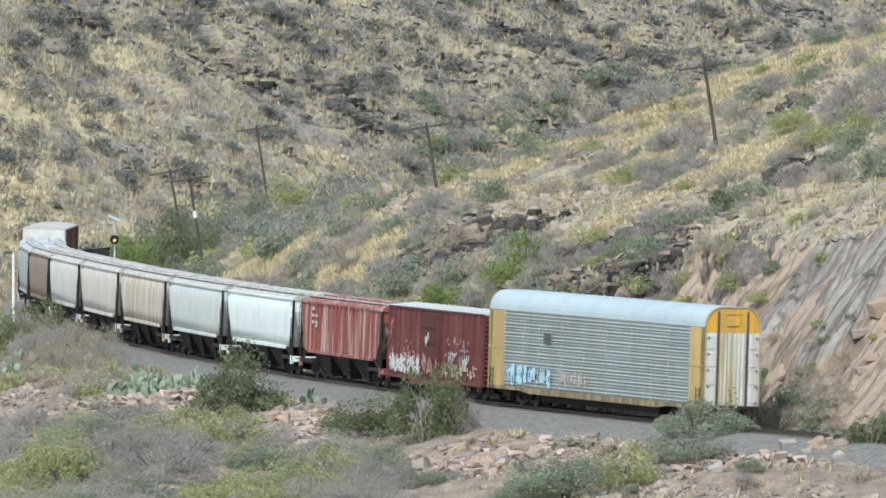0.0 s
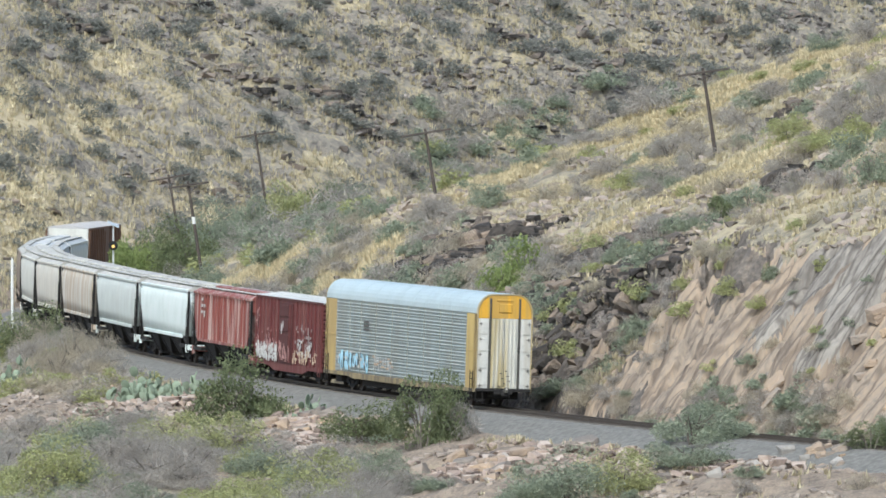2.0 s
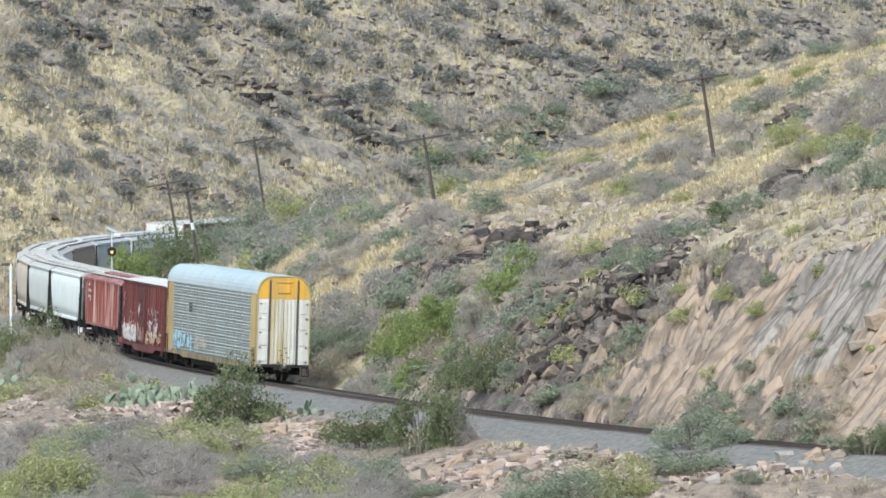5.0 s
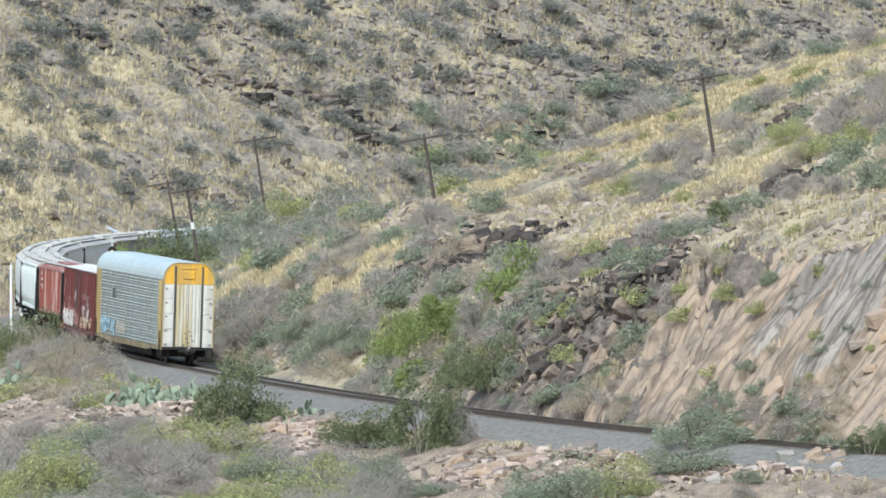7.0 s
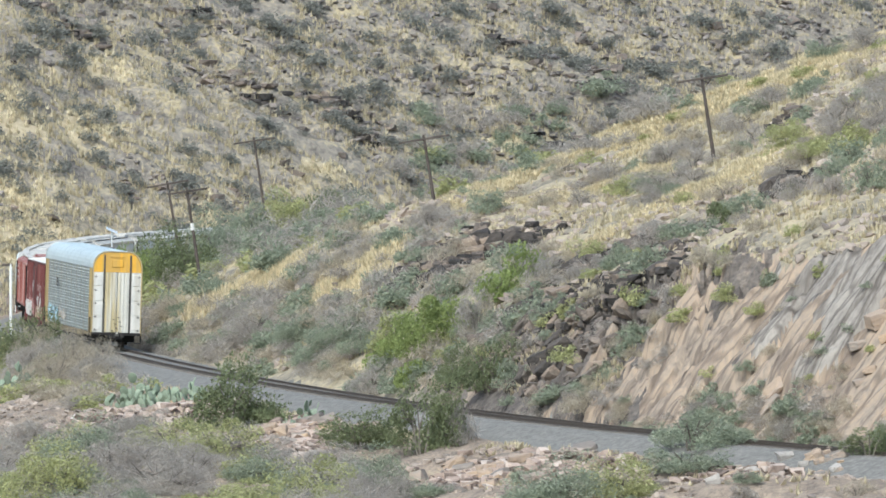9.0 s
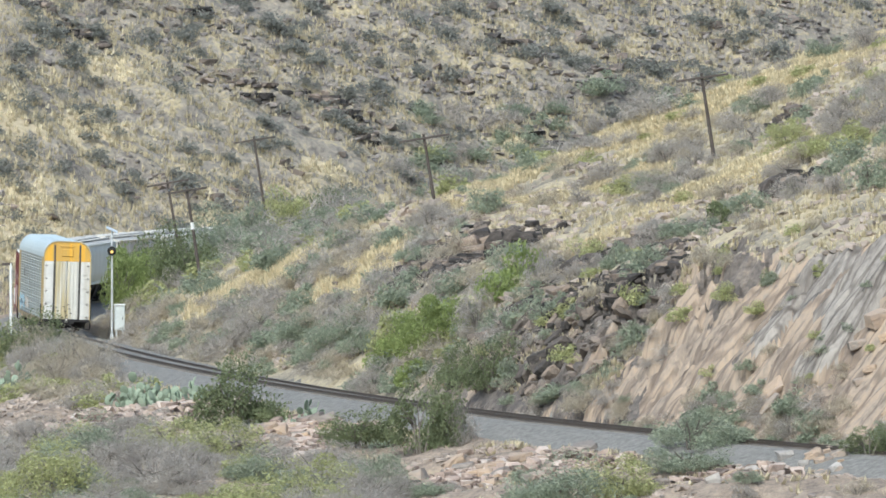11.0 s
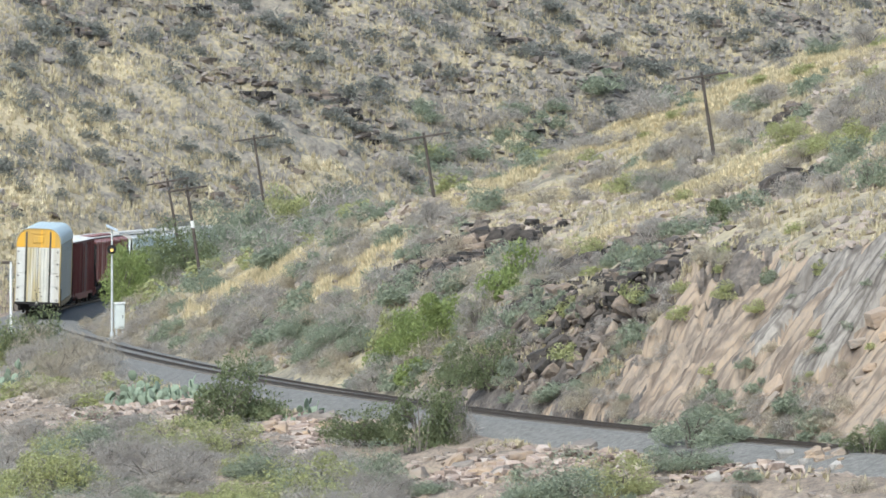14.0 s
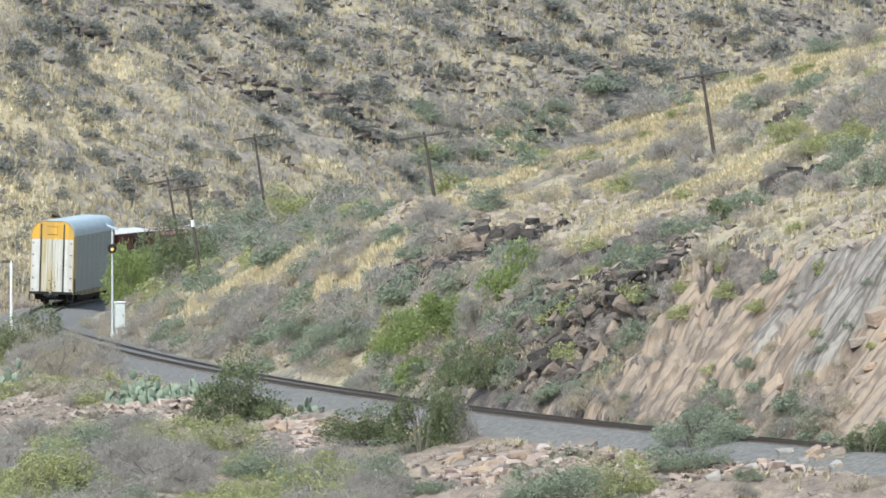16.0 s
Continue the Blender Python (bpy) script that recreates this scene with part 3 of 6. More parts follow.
def autorack(label, group):
    c = thing("autorack_car", label, "rail car", group)
    H = AR_L / 2
    bm = bmesh.new()
    box(bm, -.35, .35, -H + .2, H - .2, .62, 1.0, .03)
    box(bm, -1.45, 1.45, -H + .1, H - .1, .98, 1.1)
    for k in range(12):
        y = -H + 2.4 + k * (AR_L - 4.8) / 11
        box(bm, -1.42, 1.42, y - .06, y + .06, .80, 1.0)
    # near-black box added between the trucks, standing in for shade under the floor
    box(bm, -1.15, 1.15, -7.6, 7.6, .42, .9, .03)
    box(bm, -1.3, 1.3, -12.2, -11.2, .5, .95)
    box(bm, -1.3, 1.3, 11.2, 12.2, .5, .95)
    for k in (-4.2, -3.0, 2.2):
        tube(bm, (-.9, k, .62), (.2, k, .62), .22, n=10)
    part("frame_with_shade_box", bm, "under", c)
    for sd in (-1, 1):
        bm = bmesh.new()
        x = sd * 1.50
        # sill hangs lower between the trucks
        secs = [[(x - .05, y, zb), (x + .05, y, zb), (x + .05, y, 1.08), (x - .05, y, 1.08)] for y, zb in ((-H, .90), (-H + 4.4, .89), (-H + 5.6, .78), (H - 5.6, .78), (H - 4.4, .89), (H, .90))]
        loft(bm, secs)
        part("side_sill", bm, "grimy_yellow", c, "grimy ochre side sill")
        # perforated panels, bay by bay
        for f0, f1 in zip(BAYS, BAYS[1:]):
            y1, y0 = H - AR_L * f0 - .04, H - AR_L * f1 + .04
            bm = bmesh.new()
            prof, z0, tiers = [], 1.09, 8
            th = (4.98 - z0) / tiers
            for i in range(tiers):
                zz = z0 + i * th
                prof.append((1.465, zz))
                for k in range(2):
                    rz = zz + th * (.1 + .36 * k)
                    prof += [(1.465, rz), (1.515, rz + .03), (1.515, rz + .075), (1.465, rz + .1)]
                prof += [(1.465, zz + th * .84), (1.505, zz + th * .88), (1.505, zz + th * .98)]
            prof.append((1.475, 4.98))
            ring = prof + [(1.44, 4.98), (1.44, z0)]
            loft(bm, [[(sd * x, y0, z) for x, z in ring], [(sd * x, y1, z) for x, z in ring]])
            bmesh.ops.recalc_face_normals(bm, faces=bm.faces)
            part("side_panel", bm, "galv", c)
        for f in BAYS:
            bm = bmesh.new()
            y = H - AR_L * f
            box(bm, min(sd * 1.44, sd * 1.50), max(sd * 1.44, sd * 1.50), y - .036, y + .036, 1.0, 5.0, .012)
            part("post", bm, "post", c, "pale yellow side post")
        for y0, y1 in ((-H + .02, H - AR_L * .932 - .07), (H - AR_L * .074 + .07, H - .02)):
            bm = bmesh.new()
            box(bm, min(sd * 1.43, sd * 1.50), max(sd * 1.43, sd * 1.50), y0, y1, 1.0, 4.98)
            box(bm, min(sd * 1.5, sd * 1.53), max(sd * 1.5, sd * 1.53), y0, y1, 3.0, 3.08)
            part("end_panel", bm, "ochre", c, "ochre yellow end panel")
        ladder(c, sd * 1.56, -H + .6, .55, 2.0, .45, "under", "y", 5)
        ladder(c, sd * 1.56, H - .6, .55, 2.0, .45, "under", "y", 5)
    # roof in sheets
    prof = arch(1.52, 4.97, AR_T)
    nsheet = 12
    for i in range(nsheet):
        y0, y1 = -H + .12 + (AR_L - .24) * i / nsheet, -H + .12 + (AR_L - .24) * (i + 1) / nsheet
        bm = bmesh.new()
        inner = [(x * .97, z - .05) for x, z in prof]
        ring = prof + inner[::-1]
        loft(bm, [[(x, y0 + .02, z) for x, z in ring], [(x, y1 - .02, z) for x, z in ring]])
        rib = [(x * 1.003, z + .008) for x, z in prof] + inner[::-1]
        loft(bm, [[(x, y1 - .06, z) for x, z in rib], [(x, y1 + .0, z) for x, z in rib]])
        bmesh.ops.recalc_face_normals(bm, faces=bm.faces)
        part("roof_sheet", bm, "galv_roof", c)
    # ends
    for sg in (-1, 1):
        y = sg * H

        def yb(a, b):
            return (min(y + sg * a, y + sg * b), max(y + sg * a, y + sg * b))
        # hoop round the doors
        bm = bmesh.new()
        outer, inn = arch(1.50, 1.02, AR_T), [(x * .965, z - .05 if z > 4 else z) for x, z in arch(1.50, 1.02, AR_T)]
        ring = outer + inn[::-1]
        loft(bm, [[(x, y - sg * .5, z) for x, z in ring], [(x, y + sg * .03, z) for x, z in ring]])
        bmesh.ops.recalc_face_normals(bm, faces=bm.faces)
        part("end_hoop", bm, "yellow", c, "faded yellow end hoop")
        # golden cap over the doors
        capz = 4.72
        cap = [(x, max(z, capz)) for x, z in arch(1.43, 4.6, AR_T - .06)]
        bm = bmesh.new()
        loft(bm, [[(x, y - sg * .06, z) for x, z in cap], [(x, y, z) for x, z in cap]])
        box(bm, -.36, .36, *yb(0, .05), 5.02, 5.48, .03)
        box(bm, -.46, .46, *yb(0, .035), 5.6, 5.72, .02)
        bmesh.ops.recalc_face_normals(bm, faces=bm.faces)
        part("door_cap", bm, "gold", c, "golden yellow upper door panel")
        # folding leaves: two outer, two inner with ribs
        for s2 in (-1, 1):
            bm = bmesh.new()
            xa, xb = sorted((s2 * .86, s2 * 1.43))
            box(bm, xa, xb, *yb(-.06, 0), 1.10, capz - .01)
            for k in range(4):
                z0 = 1.2 + k * .88
                box(bm, xa + .08, xb - .08, *yb(0, .03), z0 + .06, z0 + .74, .015)
            leaf = part("door_leaf", bm, "white", c, "dirty white outer door leaf")
            for k in range(5):
                bm = bmesh.new()
                z0 = 1.22 + k * .80
                xx = s2 * 1.30
                box(bm, xx - .09, xx + .09, *yb(.0, .05), z0, z0 + .04)
                box(bm, xx - .02, xx + .02, *yb(.0, .055), z0 - .06, z0 + .1)
                part("hinge", bm, "hinge", leaf)
            bm = bmesh.new()
            xa, xb = sorted((s2 * .02, s2 * .72))
            box(bm, xa, xb, *yb(-.06, -.01), 1.10, capz - .01)
            for k in (.16, .36, .58):
                box(bm, s2 * k - .045, s2 * k + .045, *yb(-.01, .05), 1.14, capz - .04, .01)
            leaf = part("door_leaf", bm, "stained", c, "white inner door leaf with yellow-brown stains")
            bm = bmesh.new()
            box(bm, s2 * .79 - .055, s2 * .79 + .055, *yb(-.05, .02), 1.10, 2.9)
            box(bm, s2 * .79 - .055, s2 * .79 + .055, *yb(-.05, .02), 3.1, AR_T - .22)
            tube(bm, (s2 * .79, y + sg * .05, 1.1), (s2 * .79, y + sg * .05, AR_T - .25), .02, n=6)
            part("lock_rod", bm, "seam", c)
        # bottom: beam, steps, brake gear, latch clutter
        bm = bmesh.new()
        box(bm, -1.5, 1.5, *yb(-.3, .05), .93, 1.09, .02)
        box(bm, -.5, .5, *yb(-.3, .05), .78, .95, .02)
        for x in (-1.3, 1.3):
            box(bm, x - .2, x + .2, *yb(-.1, .04), .45, .5)
            tube(bm, (x - .19, y, .48), (x - .19, y, .95), .02, n=6)
            tube(bm, (x + .19, y, .48), (x + .19, y, .95), .02, n=6)
        part("end_beam", bm, "under", c)
        for k in range(7):
            bm = bmesh.new()
            xx, zz = -.26 + .09 * k, 1.2 + .13 * ((k * 5) % 7)
            box(bm, xx - .05, xx + .07, *yb(.05, .075), zz, zz + .05)
            part("latch", bm, "seam", c)
        coupler(c, y, sg)
        truck(c, sg * 9.9)
    return settle(c)


# ---- boxcar ----
def boxcar(label, group, L=16.2, zt=4.55, paint="maroon", dark="maroon_dark", end="maroon_dark", roof="boxroof"):
    c = thing("boxcar", label, "rail car", group)
    w = 1.45
    H = L / 2
    bm = bmesh.new()
    box(bm, -.3, .3, -H + .1, H - .1, .6, .95)
    box(bm, -1.4, 1.4, -H, H, .92, 1.02)
    tube(bm, (-.9, 1, .6), (.5, 1, .6), .2, n=10)
    # box added below the floor, its black in place of shade there
    box(bm, -1.0, 1.0, -3.6, 3.6, .45, .9, .03)
    part("frame_with_shade_box", bm, "under", c)
    for sd in (-1, 1):
        bm = bmesh.new()
        box(bm, min(sd * 1.38, sd * w), max(sd * 1.38, sd * w), -H, H, 1.0, zt)
        part("side_wall", bm, paint, c)
        bm = bmesh.new()
        secs = [[(sd * w - .03, y, zb), (sd * w + .03, y, zb), (sd * w + .03, y, 1.08), (sd * w - .03, y, 1.08)] for y, zb in ((-H, .84), (-H + 3.4, .82), (-H + 4.6, .6), (H - 4.6, .6), (H - 3.4, .82), (H, .84))]
        loft(bm, secs)
        part("side_sill", bm, paint, c)
        for i in range(19):
            y = -H + .12 + (L - .24) * i / 18
            if -.9 < y < 2.2:
                continue
            bm = bmesh.new()
            box(bm, min(sd * w, sd * (w + .08)), max(sd * w, sd * (w + .08)), y - .06, y + .06, 1.02, zt - .04, .015)
            part("post", bm, paint, c)
        bm = bmesh.new()
        box(bm, min(sd * w, sd * (w + .07)), max(sd * w, sd * (w + .07)), -.95, 2.25, 1.02, zt - .18, .01)
        for z0, z1 in ((1.12, 1.78), (1.95, 2.62), (2.78, 3.45), (3.6, 4.25)):
            box(bm, min(sd * (w + .07), sd * (w + .11)), max(sd * (w + .07), sd * (w + .11)), -.1, 2.05, z0, z1, .03)
        door = part("sliding_door", bm, dark, c, "darker sliding door")
        bm = bmesh.new()
        for y in (-.7, -.4):
            tube(bm, (sd * (w + .12), y, 1.1), (sd * (w + .12), y, zt - .25), .025, n=6)
        part("door_rod", bm, paint, door)
        ladder(c, sd * (w + .12), -H + .35, .6, zt - .1, .5, paint, "y", 8)
        ladder(c, sd * (w + .12), H - .35, .6, 2.2, .5, paint, "y", 4)
        bm = bmesh.new()
        box(bm, min(sd * w, sd * (w + .06)), max(sd * w, sd * (w + .06)), -H, H, zt - .06, zt + .06, .01)
        part("eave", bm, dark, c)
    for sg in (-1, 1):
        bm = bmesh.new()
        prof = [(0, 1.0)]
        for k in range(14):
            z = 1.2 + k * .235
            prof += [(0, z - .1), (.09, z - .03), (.09, z + .03), (0, z + .1)]
        prof += [(0, zt), (-.08, zt), (-.08, 1.0)]
        loft(bm, [[(x, sg * (H + d), z) for d, z in prof] for x in (-w, w)])
        bmesh.ops.recalc_face_normals(bm, faces=bm.faces)
        part("corrugated_end", bm, end, c, "corrugated end wall")
        coupler(c, sg * H, sg)
        truck(c, sg * (H - 2.6))
    for i in range(10):
        y0, y1 = -H + L * i / 10, -H + L * (i + 1) / 10
        bm = bmesh.new()
        prof = [(-w - .04, zt), (-w - .04, zt + .07), (0, zt + .22), (w + .04, zt + .07), (w + .04, zt)]
        loft(bm, [[(x, y0, z) for x, z in prof], [(x, y1 - .03, z) for x, z in prof]])
        rib = [(-w - .03, zt + .0), (-w - .03, zt + .1), (0, zt + .26), (w + .03, zt + .1), (w + .03, zt + .0)]
        loft(bm, [[(x, y1 - .07, z) for x, z in rib], [(x, y1, z) for x, z in rib]])
        bmesh.ops.recalc_face_normals(bm, faces=bm.faces)
        part("roof_sheet", bm, roof, c, "pale bare metal roof sheet")
    return settle(c)


# ---- covered hopper ----
def hopper(label, paint, ribs, group, roof="grime_roof"):
    c = thing("covered_hopper_car", label, "rail car", group)
    L = 17.5
    H = L / 2
    zb, ze, zt = 1.62, 4.22, 4.52
    bm = bmesh.new()
    bow = .0 if ribs else .07
    secs = []
    stations = [(-H + .33, 3.6), (-H + .55, 2.9), (-H + .9, 2.2), (-H + 1.3, zb), (0, zb), (H - 1.3, zb), (H - .9, 2.2), (H - .55, 2.9), (H - .33, 3.6)]
    for y, b in stations:
        mid = (b + ze) / 2
        secs.append([(-1.48, y, b), (-1.48 - bow, y, (b + mid) / 2), (-1.48 - bow * 1.3, y, mid), (-1.48 - bow, y, (mid + ze) / 2), (-1.44, y, ze), (-1.2, y, ze + .2),
                     (1.2, y, ze + .2), (1.44, y, ze), (1.48 + bow, y, (mid + ze) / 2), (1.48 + bow * 1.3, y, mid), (1.48 + bow, y, (b + mid) / 2), (1.48, y, b)])
    loft(bm, secs)
    bmesh.ops.recalc_face_normals(bm, faces=bm.faces)
    for f in bm.faces:
        f.smooth = not ribs and abs(f.normal.x) > .6
    part("body", bm, paint, c)
    # dusty roof with running board and hatches
    bm = bmesh.new()
    prof = [(-1.5, ze - .02), (-1.5, ze + .06), (-1.2, ze + .24), (0, ze + .3), (1.2, ze + .24), (1.5, ze + .06), (1.5, ze - .02)]
    loft(bm, [[(x, y, z) for x, z in prof] for y in (-H + .25, H - .25)])
    bmesh.ops.recalc_face_normals(bm, faces=bm.faces)
    rf = part("roof", bm, roof, c, "dusty roof")
    for i in range(6):
        bm = bmesh.new()
        y0 = -H + .9 + i * (L - 1.8) / 6
        box(bm, -.38, .38, y0 + .1, y0 + (L - 1.8) / 6 - .1, ze + .28, ze + .42, .03)
        part("hatch", bm, roof, rf)
    for x in (-.95, .95):
        bm = bmesh.new()
        box(bm, x - .2, x + .2, -H + .3, H - .3, ze + .32, ze + .36)
        for i in range(9):
            y = -H + .6 + i * (L - 1.2) / 8
            box(bm, x - .18, x + .18, y - .04, y + .04, ze + .18, ze + .33)
        part("running_board", bm, "grime_roof", rf)
    for sd in (-1, 1):
        bm = bmesh.new()
        box(bm, min(sd * 1.44, sd * 1.54), max(sd * 1.44, sd * 1.54), -H + 1.9, H - 1.9, zb - .12, zb + .06, .015)
        part("side_sill", bm, paint, c)
        bm = bmesh.new()
        box(bm, min(sd * 1.44, sd * 1.53), max(sd * 1.44, sd * 1.53), -H + .3, H - .3, ze - .05, ze + .09, .02)
        part("eave", bm, paint, c)
        if ribs:
            for i in range(17):
                y = -H + 2.05 + (L - 4.1) * i / 16
                bm = bmesh.new()
                box(bm, min(sd * 1.47, sd * 1.55), max(sd * 1.47, sd * 1.55), y - .05, y + .05, zb, ze, .012)
                part("post", bm, paint, c)
        for sg in (-1, 1):
            # slanted end frame posts and shear plate
            bm = bmesh.new()
            box(bm, min(sd * 1.38, sd * 1.5), max(sd * 1.38, sd * 1.5), min(sg * (H - .40), sg * (H - .30)), max(sg * (H - .40), sg * (H - .30)), .75, ze)
            part("end_post", bm, "under", c)
            bm = bmesh.new()
            tube(bm, (sd * 1.42, sg * (H - .35), 1.05), (sd * 1.42, sg * (H - 1.9), zb), .06, n=6)
            tube(bm, (sd * 1.42, sg * (H - 1.0), 1.05), (sd * 1.42, sg * (H - .95), 2.8), .05, n=6)
            part("end_brace", bm, "under", c)
            bm = bmesh.new()
            box(bm, min(sd * 1.3, sd * 1.5), max(sd * 1.3, sd * 1.5), min(sg * (H - .3), sg * (H - 2.9)), max(sg * (H - .3), sg * (H - 2.9)), .98, 1.16)
            part("shear_plate", bm, "under", c)
            ladder(c, sd * 1.52, sg * (H - .32), 1.2, ze - .1, .42, "under", "y", 8)
            bm = bmesh.new()
            box(bm, min(sd * 1.36, sd * 1.54), max(sd * 1.36, sd * 1.54), min(sg * (H - .3), sg * (H - .41)), max(sg * (H - .3), sg * (H - .41)), .72, 1.2, .02)
            part("corner_bracket", bm, paint, c)
    bm = bmesh.new()
    box(bm, -.28, .28, -H, H, .7, 1.1)
    box(bm, -1.3, 1.3, -H + .1, -H + 3.2, 1.0, 1.08)
    box(bm, -1.3, 1.3, H - 3.2, H - .1, 1.0, 1.08)
    part("centre_sill", bm, "under", c)
    for k in (-1, 0, 1):
        y = k * 4.0
        for sd in (-1, 1):
            bm = bmesh.new()
            loft(bm, [[(sd * .25, y - 1.9, zb), (sd * 1.42, y - 1.9, zb), (sd * 1.42, y + 1.9, zb), (sd * .25, y + 1.9, zb)],
                      [(sd * .3, y - .45, .5), (sd * .95, y - .45, .5), (sd * .95, y + .45, .5), (sd * .3, y + .45, .5)],
                      [(sd * .3, y - .45, .32), (sd * .95, y - .45, .32), (sd * .95, y + .45, .32), (sd * .3, y + .45, .32)]])
            bmesh.ops.recalc_face_normals(bm, faces=bm.faces)
            dh = part("discharge_hopper", bm, "under", c)
            for e in (-1, 1):
                bm = bmesh.new()
                tube(bm, (sd * 1.44, y + e * 1.9, zb), (sd * .97, y + e * .45, .5), .07, n=6)
                part("chute_edge", bm, "under", dh)
    for sg in (-1, 1):
        bm = bmesh.new()
        box(bm, -1.45, 1.45, min(sg * (H - .3), sg * (H - .1)), max(sg * (H - .3), sg * (H - .1)), .85, 1.15, .02)
        loft(bm, [[(-1.3, sg * (H - .45), 3.5), (1.3, sg * (H - .45), 3.5), (1.3, sg * (H - .4), 3.55), (-1.3, sg * (H - .4), 3.55)],
                  [(-1.3, sg * (H - 2.1), zb), (1.3, sg * (H - 2.1), zb), (1.3, sg * (H - 2.05), zb), (-1.3, sg * (H - 2.05), zb)]])
        bmesh.ops.recalc_face_normals(bm, faces=bm.faces)
        part("end_sheet", bm, paint, c)
        coupler(c, sg * (H - .1), sg)
        truck(c, sg * (H - 2.35))
    return settle(c)


# ---- gondola ----
def gondola(label, group):
    c = thing("gondola_car", label, "rail car", group)
    H, zt = 8.0, 2.5
    bm = bmesh.new()
    box(bm, -1.42, 1.42, -H, H, .95, 1.1)
    box(bm, -.3, .3, -H, H, .62, .96)
    part("floor_frame", bm, "under", c)
    for sd in (-1, 1):
        bm = bmesh.new()
        box(bm, min(sd * 1.36, sd * 1.42), max(sd * 1.36, sd * 1.42), -H, H, 1.1, zt)
        box(bm, min(sd * 1.36, sd * 1.5), max(sd * 1.36, sd * 1.5), -H, H, zt, zt + .12, .02)
        part("side_wall", bm, "under", c)
        for i in range(13):
            y = -H + .2 + i * (2 * H - .4) / 12
            bm = bmesh.new()
            box(bm, min(sd * 1.42, sd * 1.5), max(sd * 1.42, sd * 1.5), y - .06, y + .06, 1.0, zt)
            part("post", bm, "under", c)
    for sg in (-1, 1):
        bm = bmesh.new()
        box(bm, -1.36, 1.36, min(sg * (H - .08), sg * H), max(sg * (H - .08), sg * H), 1.1, zt + .1)
        part("end_wall", bm, "under", c)
        coupler(c, sg * H, sg)
        truck(c, sg * (H - 2.5))
    return c


# ---- the train, from its tail forward ----
TRAIN, _end = [], 0.0


def couple(car, length, half, gap):
    global _end
    TRAIN.append((car, _end + length / 2, half))
    _end += length + gap


tail = autorack("galvanised autorack with yellow posts, golden cap, white doors", "train cars")
HA = AR_L / 2
_at = random.Random(12)


def letters(f0, f1, z0, z1, n, wide, tall):
    """Strokes over a stretch of the side, given as shares of the car's length."""
    out = []
    for i in range(n):
        f = f0 + (f1 - f0) * (i + _at.uniform(.1, .9)) / n
        y, z = HA - AR_L * f, _at.uniform(z0 + tall / 2, z1 - tall / 2)
        w, h = _at.uniform(.6, 1.2) * wide, _at.uniform(.6, 1.2) * tall
        out.append((y - w / 2, y + w / 2, z - h / 2, z + h / 2))
    return out


blobs(tail, "graffiti", "spray_blue", -1, letters(.10, .30, 1.05, 2.2, 10, .66, .98), 4, 1.555, "pale blue spray-painted graffiti letters")
blobs(tail, "graffiti", "spray_dark", -1, letters(.105, .30, 1.1, 2.1, 14, .12, .42), 6, 1.567, "dark spray-painted outlines")
blobs(tail, "graffiti", "spray_white", -1, letters(.10, .30, 1.0, 2.2, 12, .34, .14), 9, 1.58, "white spray-painted fringes")
blobs(tail, "graffiti", "spray_white", -1, letters(.335, .47, 1.15, 2.15, 12, .13, .75), 8, 1.555, "white spray-painted graffiti")
blobs(tail, "graffiti", "spray_tan", -1, letters(.335, .47, 1.1, 2.1, 12, .4, .13), 5, 1.57, "tan spray-painted shading")
bm = bmesh.new()
for i in range(3):
    box(bm, -1.56, -1.55, HA - AR_L * .30, HA - AR_L * .265, 3.3 + i * .2, 3.42 + i * .2)
part("stencil", bm, "seam", tail)
bm = bmesh.new()
box(bm, -.11, .11, -HA - .62, -HA - .5, .78, 1.06, .02)
eot = part("tail_marker", bm, "seam", tail, "dark box on the rear coupler")
bm = bmesh.new()
tube(bm, (0, -HA - .62, .98), (0, -HA - .65, .98), .06, n=12)
part("lens", bm, "white", eot, "pale round lens")
couple(tail, AR_L, 9.9, .9)

box1 = boxcar("maroon boxcar with sliding door, pale roof and graffiti", "train cars")
_gr = random.Random(31)


def scrawl(car, material, n, y0, y1, z0, z1, label, x):
    """A tag of many short strokes."""
    rects = []
    for _ in range(n):
        a, b = _gr.uniform(y0, y1), _gr.uniform(z0, z1)
        w, h = (_gr.uniform(.06, .2), _gr.uniform(.12, .55)) if _gr.random() < .6 else (_gr.uniform(.12, .4), _gr.uniform(.06, .2))
        rects.append((a - w / 2, a + w / 2, max(.95, b - h / 2), b + h / 2))
    blobs(car, "graffiti", material, -1, rects, n, x, label)


scrawl(box1, "spray_grey", 60, 2.4, 7.6, 1.05, 1.95, "grey spray-painted graffiti", 1.54)
scrawl(box1, "spray_white", 110, 2.5, 7.5, 1.1, 1.75, "white spray-painted graffiti", 1.55)
scrawl(box1, "spray_rose", 26, 2.6, 7.7, 1.6, 2.7, "faded rose spray-painted marks", 1.545)
scrawl(box1, "spray_rose", 8, 7.0, 7.6, 2.9, 3.9, "faded rose spray-painted marks", 1.545)
scrawl(box1, "spray_tan", 46, -7.2, -1.2, 1.1, 1.7, "tan spray-painted graffiti", 1.545)
scrawl(box1, "spray_grey", 34, -6.2, -1.8, 1.6, 3.1, "grey spray-painted graffiti", 1.54)
scrawl(box1, "spray_white", 22, -6.0, -2.4, 1.5, 2.3, "white spray-painted graffiti", 1.555)
scrawl(box1, "spray_rose", 26, -.8, 2.1, 1.15, 1.9, "faded rose spray-painted marks", 1.575)
